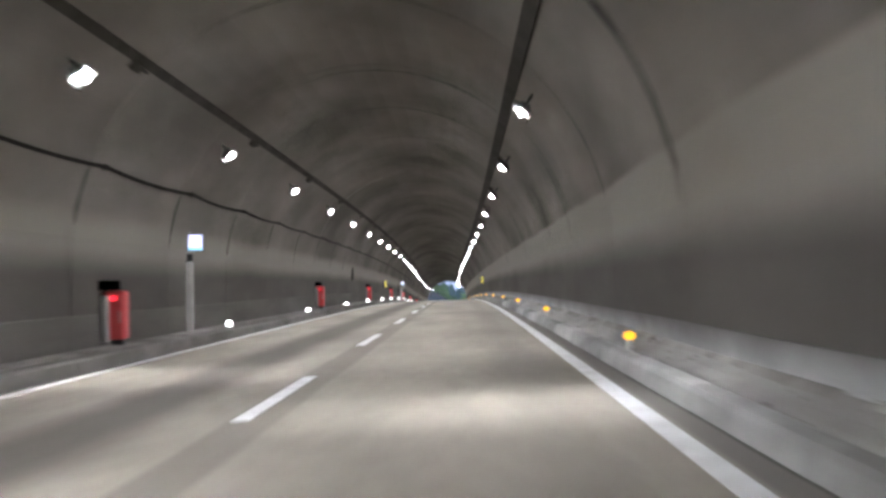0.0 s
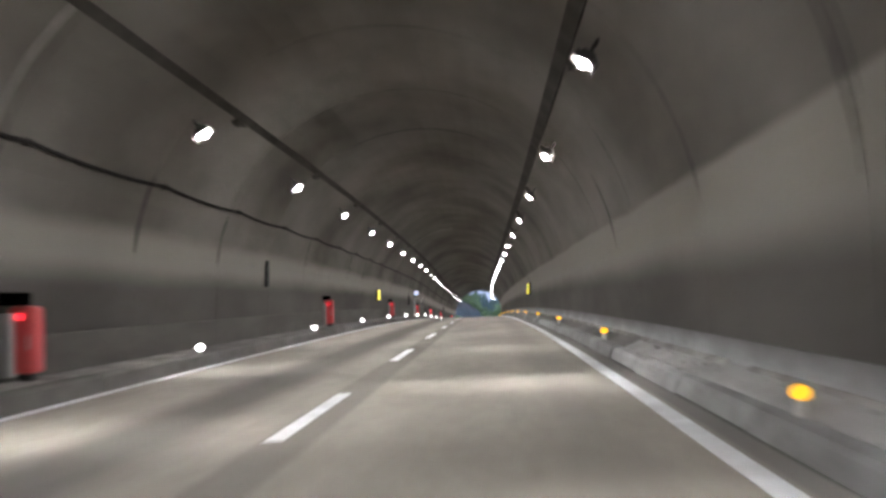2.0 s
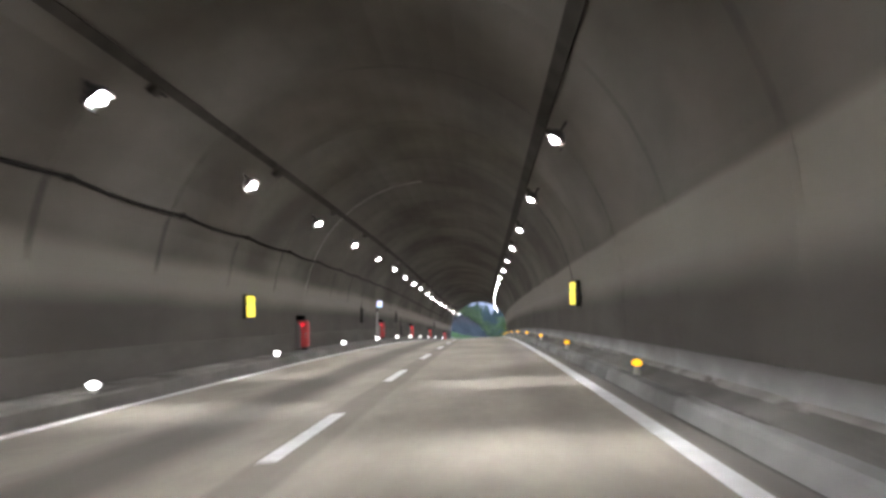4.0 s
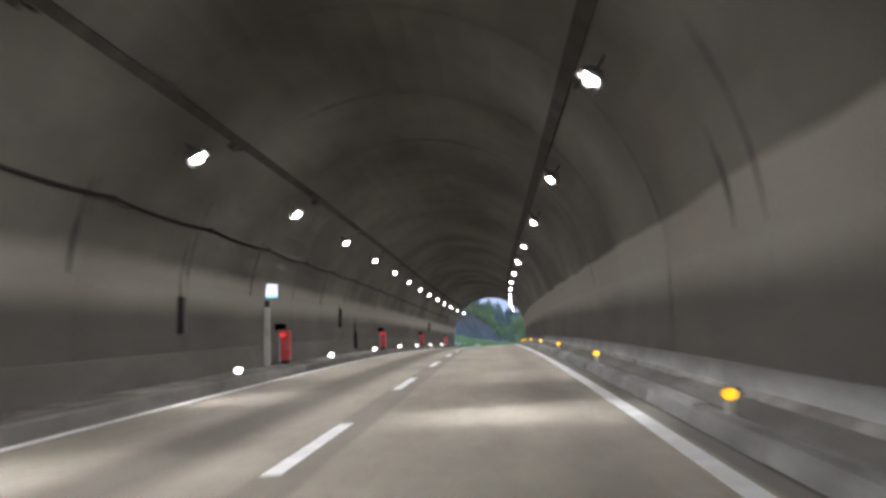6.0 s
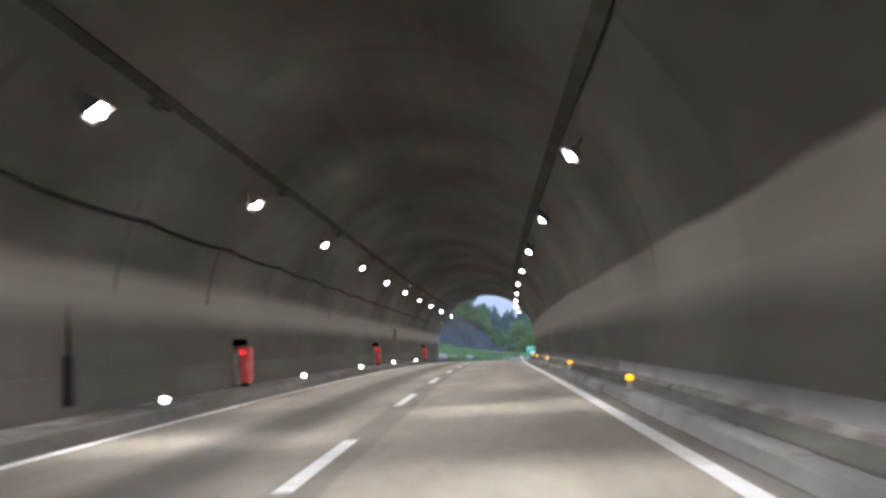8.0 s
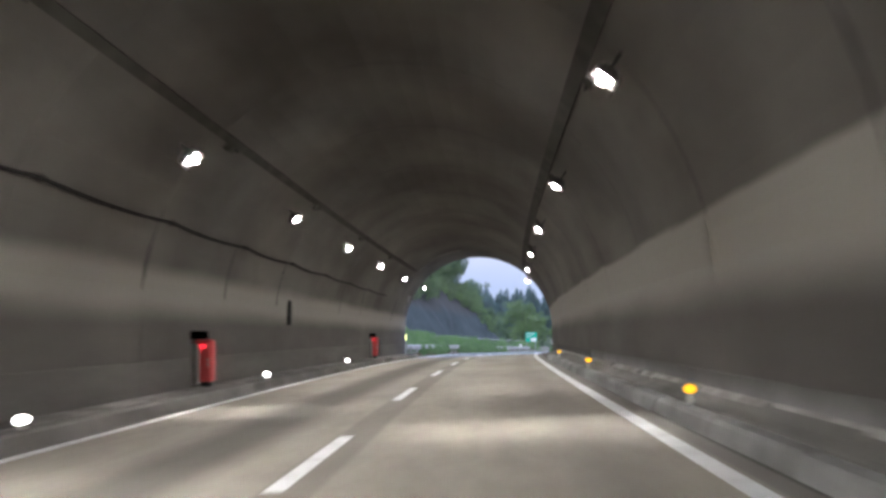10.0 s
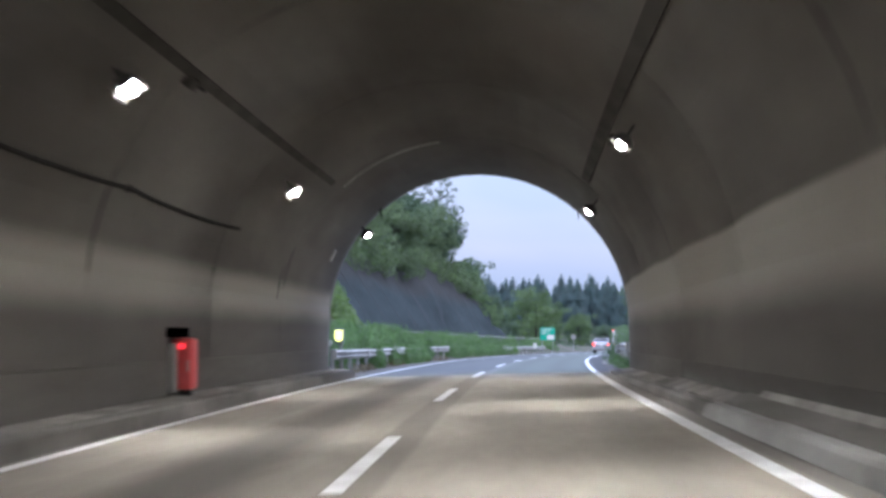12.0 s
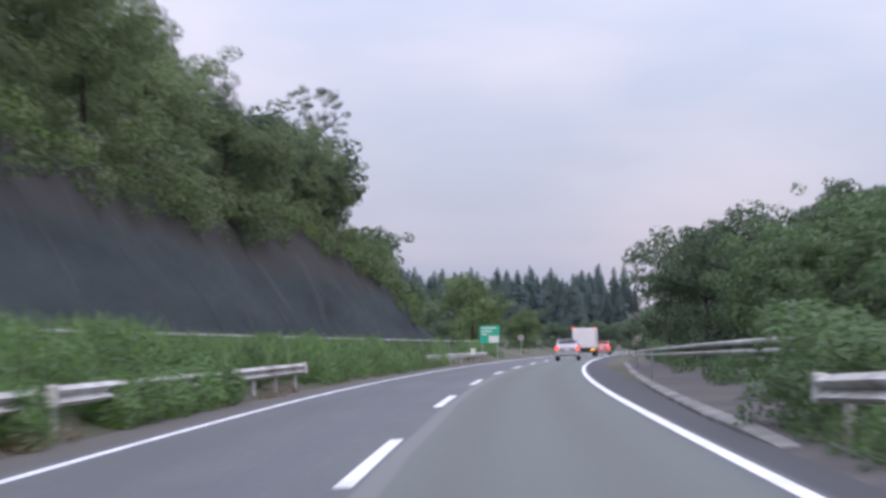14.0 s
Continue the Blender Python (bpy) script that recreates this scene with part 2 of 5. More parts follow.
TRAY = paint("dark_tray", (0.075, 0.069, 0.061), 0.9, 0.3, 4.0, 0.1, broad=0.8, gloss=0.05)
CABLE = paint("black_cable", (0.032, 0.03, 0.028), 0.9, 0.2, 6.0, 0.0, gloss=0.05)
STEEL = paint("galvanised_steel", (0.42, 0.43, 0.43), 0.5, 0.15, 8.0, 0.05, metal=0.6)
LAMP_BODY = paint("lamp_housing", (0.045, 0.042, 0.038), 0.7, 0.15, 6.0, 0.05, metal=0.3)
BURNER = shine("lamp_burner", (1.0, 0.955, 0.925), LAMP_GLOW)
LENS = shine("lamp_lens", (1.0, 0.955, 0.925), 45.0)
PALE_FOOT = paint("pale_foot", (0.6, 0.59, 0.56), 0.6, 0.15, 8.0, 0.05, second=(0.45, 0.44, 0.41), broad=3.0)
RED = paint("red_enamel", (0.72, 0.12, 0.12), 0.5, 0.12, 5.0, 0.05, second=(0.68, 0.08, 0.085), broad=2.0)
POST_PALE = paint("pale_post", (0.55, 0.54, 0.52), 0.6, 0.15, 5.0, 0.05, second=(0.4, 0.39, 0.37), broad=1.5)
GREY_BOX = paint("grey_enamel", (0.29, 0.285, 0.275), 0.5, 0.12, 5.0, 0.05, broad=2.0)
BLACK = paint("black_paint", (0.02, 0.019, 0.018), 0.6, 0.2, 6.0, 0.05)
# near-zero colour, so close lamp light hardly shows on it
VELVET = paint("matt_black", (0.0012, 0.0012, 0.0012), 1.0, 0.2, 6.0, 0.0, gloss=0.0)
RED_LAMP = shine("red_lamp", (1.0, 0.03, 0.05), 2.0)
# guide marker lenses: glow stands in for headlights sent back by reflectors
WHITE_GLOW = shine("white_glow", (1.0, 0.97, 0.92), 9.0)
AMBER_GLOW = shine("amber_glow", (1.0, 0.52, 0.02), 1.1)
SIGN_WHITE = shine("sign_white", (0.75, 0.74, 1.0), 0.95)
SIGN_BLUE = shine("sign_blue", (0.35, 0.75, 0.95), 0.8)
SIGN_YELLOW = shine("sign_yellow", (1.0, 0.82, 0.08), 1.0)
SIGN_GREEN = shine("sign_green", (0.05, 0.5, 0.08), 0.7)
BOX_GLOW = shine("roadside_lamp", (0.95, 1.0, 0.3), 2.0)
WHITE_STEEL = paint("white_steel", (0.58, 0.58, 0.56), 0.6, 0.25, 6.0, 0.05, second=(0.27, 0.25, 0.215), broad=1.1)
PANEL_GREEN = paint("sign_green_sheet", (0.005, 0.40, 0.26), 0.45, 0.05, 5.0, 0.0)
ROCK = strips(paint("netted_rock", (0.049, 0.063, 0.064), 0.95, 0.25, 3.0, 0.5, second=(0.035, 0.046, 0.047), broad=0.5, squash=(1, 0.2, 1), gloss=0.12), "v", [(4.6, 12.0, 0.7, (0.062, 0.055, 0.049), 0.7)], 0.9)
NET = paint("slope_net", (0.12, 0.125, 0.13), 0.6, 0.2, 8.0, 0.0, metal=0.3)
EARTH = paint("earth", (0.12, 0.10, 0.08), 0.95, 0.3, 3.0, 0.6, second=(0.06, 0.075, 0.035), broad=0.12)
GRAVEL = paint("gravel", (0.115, 0.107, 0.1), 0.95, 0.3, 12.0, 0.6, second=(0.075, 0.07, 0.064), broad=0.5)
BARK = paint("bark", (0.05, 0.043, 0.036), 0.9, 0.3, 8.0, 0.6, squash=(1, 1, 0.2))
RUBBER = paint("rubber", (0.02, 0.02, 0.02), 0.8, 0.15, 8.0, 0.1)
GLASS_DARK = paint("dark_glass", (0.015, 0.017, 0.02), 0.08, 0.1, 3.0, 0.0)
CAR_SILVER = paint("silver_paint", (0.42, 0.42, 0.45), 0.28, 0.05, 9.0, 0.0, metal=0.5)
CAR_RED = paint("pale_red_paint", (0.55, 0.22, 0.20), 0.3, 0.05, 9.0, 0.0, metal=0.3)
TRUCK_WHITE = paint("truck_white", (0.72, 0.70, 0.72), 0.45, 0.06, 4.0, 0.0)
TAIL = shine("tail_light", (1.0, 0.06, 0.05), 3.5)
TAIL_AMBER = shine("amber_light", (1.0, 0.42, 0.05), 1.6)
PLATE = paint("plain_plate", (0.7, 0.7, 0.66), 0.5, 0.05, 5.0, 0.0)


def leaves(name, colour, second, vary=0.3):
    m = paint(name, colour, 0.65, vary, 3.0, 0.0, second=second, broad=0.45, per_object=0.18, gloss=0.25)
    n, l = m.node_tree.nodes, m.node_tree.links
    b = n["Principled BSDF"]
    hsv = b.inputs["Base Color"].links[0].from_node
    g = n.new("ShaderNodeNewGeometry")
    mr = n.new("ShaderNodeMapRange")
    mr.inputs["To Min"].default_value, mr.inputs["To Max"].default_value = 0.6, 1.3
    l.new(g.outputs["Random Per Island"], mr.inputs["Value"])
    l.new(mr.outputs["Result"], hsv.inputs["Saturation"])
    tr = n.new("ShaderNodeBsdfTranslucent")
    l.new(hsv.outputs["Color"], tr.inputs["Color"])
    mix = n.new("ShaderNodeMixShader")
    mix.inputs[0].default_value = 0.25
    l.new(b.outputs["BSDF"], mix.inputs[1])
    l.new(tr.outputs["BSDF"], mix.inputs[2])
    l.new(mix.outputs["Shader"], n["Material Output"].inputs["Surface"])
    return m


def flecks(m, colour, scale, squash, start):
    """Scattered paler patches over a rough surface."""
    n, l = m.node_tree.nodes, m.node_tree.links
    b = n["Principled BSDF"]
    src = b.inputs["Base Color"].links[0].from_socket
    tc, mp, no, mr, mx = (n.new("ShaderNode" + k) for k in ("TexCoord", "Mapping", "TexNoise", "MapRange", "MixRGB"))
    mp.inputs["Scale"].default_value = squash
    no.inputs["Scale"].default_value, no.inputs["Detail"].default_value, no.inputs["Distortion"].default_value = scale, 5, 0.4
    mr.inputs["From Min"].default_value, mr.inputs["From Max"].default_value = start, start + 0.12
    mr.inputs["To Max"].default_value = 0.8
    mx.inputs[2].default_value = (*colour, 1)
    l.new(tc.outputs["Object"], mp.inputs["Vector"])
    l.new(mp.outputs["Vector"], no.inputs["Vector"])
    l.new(no.outputs["Fac"], mr.inputs["Value"])
    l.new(mr.outputs["Result"], mx.inputs[0])
    l.new(src, mx.inputs[1])
    l.new(mx.outputs["Color"], b.inputs["Base Color"])
    return m


flecks(ROCK, (0.078, 0.082, 0.085), 1.2, (0.3, 0.5, 0.14), 0.6)
LEAF = leaves("broad_leaf", (0.21, 0.29, 0.14), (0.125, 0.18, 0.088))
LEAF_DARK = leaves("dark_leaf", (0.14, 0.205, 0.12), (0.078, 0.12, 0.076))
LEAF_LIGHT = leaves("vine_leaf", (0.25, 0.36, 0.14), (0.15, 0.24, 0.085))
LEAF_OLIVE = leaves("olive_leaf", (0.19, 0.28, 0.12), (0.12, 0.185, 0.08))
GRASS = leaves("grass_blade", (0.19, 0.32, 0.125), (0.115, 0.205, 0.08))
LEAF_MID = leaves("verge_leaf", (0.165, 0.265, 0.125), (0.095, 0.155, 0.075))
# distance haze is mixed into this pale blue-green
NEEDLE_HAZED = leaves("hazed_conifer_needle", (0.108, 0.155, 0.146), (0.092, 0.134, 0.128), 0.12)
NEEDLE_HAZED.node_tree.nodes["Principled BSDF"].inputs["Specular IOR Level"].default_value = 0.03
DRY = leaves("dry_leaf", (0.26, 0.21, 0.13), (0.16, 0.13, 0.08))

# ---- building helpers ----


def mesh_of(name, verts, faces, material, uvs=None, smooth=False):
    me = bpy.data.meshes.new(name)
    me.from_pydata([tuple(v) for v in verts], [], faces)
    if material:
        me.materials.append(material)
    if uvs is not None:
        lay = me.uv_layers.new(name="UVMap")
        idx = np.empty(len(me.loops), dtype=np.int32)
        me.loops.foreach_get("vertex_index", idx)
        lay.data.foreach_set("uv", np.asarray(uvs, dtype=np.float32)[idx].ravel())
    if smooth:
        me.polygons.foreach_set("use_smooth", [True] * len(me.polygons))
    return me


def child(name, me, parent, label=""):
    ob = new(name, me)
    ob.parent = parent
    return tagged(ob, label)


def part(name, bm, material, parent, label=""):
    me = bpy.data.meshes.new(name)
    bm.to_mesh(me)
    bm.free()
    me.materials.append(material)
    return child(name, me, parent, label)


def block(x0, x1, y0, y1, z0, z1, bevel=0.0, bm=None):
    """A box with rounded edges, as a bmesh."""
    bm = bm or bmesh.new()
    made = bmesh.ops.create_cube(bm, size=1)["verts"]
    for v in made:
        v.co = ((x0 + x1) / 2 + v.co.x * (x1 - x0), (y0 + y1) / 2 + v.co.y * (y1 - y0), (z0 + z1) / 2 + v.co.z * (z1 - z0))
    if bevel:
        edges = list({e for v in made for e in v.link_edges})
        bmesh.ops.bevel(bm, geom=edges, offset=bevel, segments=2, affect="EDGES", profile=0.5)
    return bm


def tube(a, b, r0, r1=None, sides=10, bm=None):
    """A round bar from a to b."""
    bm = bm or bmesh.new()
    a, b = Vector(a), Vector(b)
    d = b - a
    m = Matrix.Translation((a + b) / 2) @ d.to_track_quat("Z", "Y").to_matrix().to_4x4()
    bmesh.ops.create_cone(bm, cap_ends=True, segments=sides, radius1=r0, radius2=r0 if r1 is None else r1, depth=d.length, matrix=m)
    return bm


def empty(name, label, category, group="", kind=""):
    ob = new(name)
    ob.empty_display_size = 0.2
    return tagged(ob, label, category, group, kind)


def sweep(name, profile, s0, s1, material, step=2.0, road=False, closed=False, smooth=False, v0=0.0, uv_v=None):
    """Draw a cross-section of (x, z) points along the road from s0 to s1. UV in metres: along, across."""
    n = max(1, round((s1 - s0) / step))
    ss = np.linspace(s0, s1, n + 1)
    if uv_v is None:
        uv_v, acc = [v0], v0
        for (xa, za), (xb, zb) in zip(profile, profile[1:]):
            acc += math.hypot(xb - xa, zb - za)
            uv_v.append(acc)
    verts, uvs, faces, k = [], [], [], len(profile)
    for s in ss:
        for (x, z), v in zip(profile, uv_v):
            verts.append(at(s, x, z, road))
            uvs.append((s, v))
    for i in range(n):
        for j in range(k if closed else k - 1):
            a, b = i * k + j, i * k + (j + 1) % k
            faces.append((a, a + k, b + k, b))
    if closed:
        faces += [tuple(range(k)), tuple(range(n * k, n * k + k))[::-1]]
    return mesh_of(name, verts, faces, material, uvs, smooth)


def setting(name, me, label, category=""):
    return tagged(new(name, me), label, category, kind="structure")


# ---- the tunnel ----
PORTAL = 425.95
START = -14.0
ARCH_R, ARCH_Z = 4.62, 1.56


def arch(r, x_foot, z_foot, n=30):
    """The lining's section from the left foot over the crown to the right foot, with its distance from the crown."""
    pts = [(-x_foot, z_foot)]
    pts += [(-r * math.cos(a), ARCH_Z + r * math.sin(a)) for a in np.linspace(0, math.pi, n + 1)]
    pts.append((x_foot, z_foot))
    vs = [-(math.pi / 2 * ARCH_R + ARCH_Z - z_foot)] + [-(math.pi / 2 - a) * ARCH_R for a in np.linspace(0, math.pi, n + 1)] + [math.pi / 2 * ARCH_R + ARCH_Z - z_foot]
    return pts, vs


lining = empty("tunnel_lining", "arched concrete tunnel lining, sooty, dimmed towards the mouth by its colour", "tunnel lining", kind="structure")
BLOCK = 10.5
first = 226.4 - 23 * BLOCK
in_pts, in_v = arch(ARCH_R, 4.68, 0.4)
out_pts, out_v = arch(ARCH_R + 0.45, 5.15, 0.4)
edges = [first + i * BLOCK for i in range(44)]
edges = [START] + [e for e in edges if START + 1 < e < PORTAL - 2] + [PORTAL]
for a, b in zip(edges, edges[1:]):
    me = sweep("lining_block", in_pts + out_pts[::-1], a + 0.03, b - 0.03, SOOT_DIMMED, 2.2, closed=True, uv_v=in_v + out_v[::-1])
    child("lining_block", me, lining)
for e in edges[1:-1]:
    # the dark recessed joint between two blocks
    child("joint", sweep("joint", [(x * 1.008, ARCH_Z + (z - ARCH_Z) * 1.008) for x, z in in_pts], e - 0.05, e + 0.05, JOINT, 0.1, uv_v=in_v), lining)
rng = random.Random(4)


def arc_stain(e, lo, hi, w0, w1):
    """A ragged dark run of damp beside a joint, from angle lo to hi off the crown."""
    k = max(4, int(abs(hi - lo) / 3))
    verts, faces = [], []
    for i, a in enumerate(np.linspace(lo, hi, k + 1)):
        f = i / k
        w = (w0 + (w1 - w0) * f) * (0.5 + rng.random()) * min(1, 4 * f + 0.1, 4 * (1 - f) + 0.1)
        x, z = ARCH_R * 0.998 * math.sin(radians(a)), ARCH_Z + ARCH_R * 0.998 * math.cos(radians(a))
        c = e + rng.uniform(-0.03, 0.03)
        verts += [at(c - w, x, z), at(c + w * 0.5, x, z)]
        if i:
            faces.append((2 * i - 2, 2 * i - 1, 2 * i + 1, 2 * i))
    child("stain", mesh_of("stain", verts, faces, SOOT_RUN), lining)


for e in edges[1:-1]:
    # soot along the crown, down from the tray and below the cable
    arc_stain(e, rng.uniform(-40, -12), rng.uniform(10, 42), rng.uniform(0.04, 0.1), rng.uniform(0.04, 0.1))
    if rng.random() < 0.65:
        arc_stain(e, rng.uniform(40, 60), rng.uniform(74, 83), rng.uniform(0.05, 0.1), rng.uniform(0.07, 0.15))
    if rng.random() < 0.85:
        arc_stain(e, rng.uniform(-68, -62), rng.uniform(-90, -80), rng.uniform(0.1, 0.2), rng.uniform(0.08, 0.18))

# the heaviest runs of soot: (distance, from and to angle off the crown, half widths)
for e, lo, hi, w0, w1 in ((27.3, 28, 83, 0.16, 0.11), (49.1, -22, 47, 0.06, 0.1), (49.1, 52, 83, 0.1, 0.08), (79.8, 45, 84, 0.08, 0.12), (106.2, 60, 82, 0.1, 0.2), (183.4, 38, 88, 0.2, 0.26), (207.8, 66, 82, 0.08, 0.16), (215.4, -64, -84, 0.1, 0.14), (225.6, -70, -91, 0.09, 0.09), (236.8, -74, -88, 0.08, 0.1), (237.0, 40, 86, 0.12, 0.11), (226.5, 40, 66, 0.1, 0.08), (121.6, -30, 30, 0.09, 0.09), (237.2, -25, 35, 0.1, 0.1), (227.0, -30, 25, 0.09, 0.08), (257.4, -68, -88, 0.12, 0.1), (362.3, 52, 80, 0.04, 0.07), (414.6, -72, -88, 0.09, 0.1)):
    arc_stain(e, lo, hi, 1.5 * w0, 1.5 * w1)

# pale lime strips round part of the vault
for e, lo, hi, w in ((194.3, -88, -4, 0.22), (89.2, -68, -18, 0.13), (416.0, -42, -8, 0.16)):
    band = [(ARCH_R * 0.996 * math.sin(radians(a)), ARCH_Z + ARCH_R * 0.996 * math.cos(radians(a))) for a in np.linspace(lo, hi, 26)]
    back_band = [(x * 1.004, ARCH_Z + (z - ARCH_Z) * 1.004) for x, z in band][::-1]
    child("lime_strip", sweep("lime_strip", band + back_band, e, e + w, LEAK, w, closed=True), lining)

# painted lower wall and bare plinth, in bays between the joints
for side, word in ((-1, "left"), (1, "right")):
    wall = empty("wall_" + word, "grimy brown-grey painted lower tunnel wall above a bare concrete plinth", "tunnel wall", kind="structure")
    for a, b in zip(edges, edges[1:]):
        face = [(4.634, 0.742), (4.62, 1.2), (4.604, 1.55), (math.sqrt(ARCH_R ** 2 - 0.24 ** 2) - 0.014, 1.8), (math.sqrt(ARCH_R ** 2 - 0.54 ** 2) - 0.01, 2.1)]
        ring = [(side * x, z) for x, z in face] + [(side * (x + 0.09), z) for x, z in face[::-1]]
        child("wall_panel", sweep("wall_panel", ring, a + 0.02, b - 0.02, PANELS[word], 3.5, closed=True), wall)
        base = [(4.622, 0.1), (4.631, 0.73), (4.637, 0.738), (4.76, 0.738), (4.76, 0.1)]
        child("plinth", sweep("plinth", [(side * x, z) for x, z in base], a, b - 0.012, PLINTH_BROWN if side < 0 or a > 398 else PLINTH_MID if a > 356 else PLINTH_GREY if a > 282 else PLINTH_PALE, 5.0, closed=True), wall)

# trays beside the lamps and the cable on the left wall
for name, ang, w in (("cable_tray_left", -43.0, 0.08), ("cable_tray_right", 41.5, 0.12)):
    c, s_ = math.cos(radians(ang)), math.sin(radians(ang))
    cx, cz = ARCH_R * s_, ARCH_Z + ARCH_R * c
    sec = [(cx - w * c, cz + w * s_), (cx + w * c, cz - w * s_), (cx + w * c - 0.07 * s_, cz - w * s_ - 0.07 * c), (cx - w * c - 0.07 * s_, cz + w * s_ - 0.07 * c)]
    setting(name, sweep(name, sec, START, PORTAL - 12, TRAY, 3.0, closed=True), "long dark steel cable tray along the vault", "cable tray")
cab = empty("wall_cable", "black cable sagging between clips along the tunnel wall", "cable")
for i, e in enumerate(np.arange(START, PORTAL - 25, BLOCK)):
    pts = []
    for k in range(9):
        f = k / 8
        pts.append((e + BLOCK * f, 3.34 - 0.06 * 4 * f * (1 - f)))
    verts, faces = [], []
    for j, (s, z) in enumerate(pts):
        x = -math.sqrt(ARCH_R ** 2 - (z - ARCH_Z) ** 2) + 0.07
        for q in range(6):
            verts.append(at(s, x + 0.033 * math.cos(q * 1.047), z + 0.033 * math.sin(q * 1.047)))
        if j:
            faces += [((j - 1) * 6 + q, (j - 1) * 6 + (q + 1) % 6, j * 6 + (q + 1) % 6, j * 6 + q) for q in range(6)]
    child("cable_length", mesh_of("cable_length", verts, faces, CABLE, smooth=True), cab)
    child("clip", sweep("clip", [(-4.28, 3.29), (-4.2, 3.29), (-4.15, 3.38), (-4.22, 3.4)], e - 0.03, e + 0.03, TRAY, 0.08, closed=True), cab)

setting("wall_back", sweep("wall_back", in_pts, START - 0.4, START, JOINT, 0.4, closed=True), "plain dark end closing the tunnel", "wall")
# portal wall with its arched opening
sec_in, _ = arch(ARCH_R + 0.005, 4.685, 0.0)
outer = [(-12, 0.0), (-12, 4), (-11, 8.2)] + [(x, 8.2) for x in np.linspace(-10, 10, 27)] + [(11, 8.2), (12, 4), (12, 0.0)]
verts, faces, k = [], [], len(sec_in)
for s in (PORTAL + 0.02, PORTAL + 0.55):
    for (xi, zi), (xo, zo) in zip(sec_in, outer):
        verts += [at(s, xi, zi), at(s, xo, zo)]
for i in range(k - 1):
    a = 2 * i
    faces += [(a, a + 1, a + 3, a + 2), (a + 2 * k + 2, a + 2 * k + 3, a + 2 * k + 1, a + 2 * k), (a + 2, a + 2 * k + 2, a + 2 * k, a), (a + 1, a + 2 * k + 1, a + 2 * k + 3, a + 3)]
setting("wall_portal", mesh_of("wall_portal", verts, faces, BARE, [(v.y, v.z) for v in verts]), "weathered concrete headwall round the tunnel mouth", "portal wall")

# ---- road ----
lat = [-4.02, -3.3, -2.2, -1.1, 0, 1.1, 2.2, 3.3, 4.06]
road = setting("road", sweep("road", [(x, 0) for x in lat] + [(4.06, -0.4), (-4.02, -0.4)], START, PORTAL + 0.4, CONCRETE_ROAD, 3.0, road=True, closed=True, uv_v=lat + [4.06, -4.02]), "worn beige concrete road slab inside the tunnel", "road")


def right_edge(s):
    return float(np.interp(s, (426, 440, 447, 454, 460, 468, 480, 505, 515, 530, 560, 700), (4.1, 4.18, 4.22, 4.27, 4.4, 4.58, 4.85, 5.35, 5.5, 5.55, 5.5, 5.2)))


ss = list(np.arange(PORTAL + 0.4, 900, 3.0))
verts, uvs, faces = [], [], []
for s in ss:
    row = [-4.75, -4.0, -3.6, -1.8, 0, 1.8, 3.6, right_edge(s)]
    for x in row:
        verts.append(at(s, x, 0, True))
        uvs.append((s, x))
for i in range(len(ss) - 1):
    for j in range(7):
        a = i * 8 + j
        faces.append((a, a + 1, a + 9, a + 8))
road_open = setting("road_open", mesh_of("road_open", verts, faces, ASPHALT, uvs), "blue-grey asphalt motorway bending to the right", "road")

DASH0 = 2.565


def stripe(name, x, w, s0, s1, parent, step=2.5):
    child(name, sweep(name, [(x - w / 2, 0.001), (x - w / 2, 0.006), (x + w / 2, 0.006), (x + w / 2, 0.001)], s0, s1, LINE_WHITE, step, road=True), parent)


for i in range(-1, 44):
    s = DASH0 + 20 * i
    stripe("lane_dash", 0.0, 0.17, s, s + 8, road if s < PORTAL - 4 else road_open, 2.0)
for x, w, w_open in ((3.6, 0.195, 0.16), (-3.6, 0.16, 0.15)):
    stripe("edge_line", x, w, START, PORTAL + 0.3, road)
    stripe("edge_line", x, w_open, PORTAL + 0.45, 860, road_open)

# raised inspection ledges with their kerbs, in lengths
rng = random.Random(8)
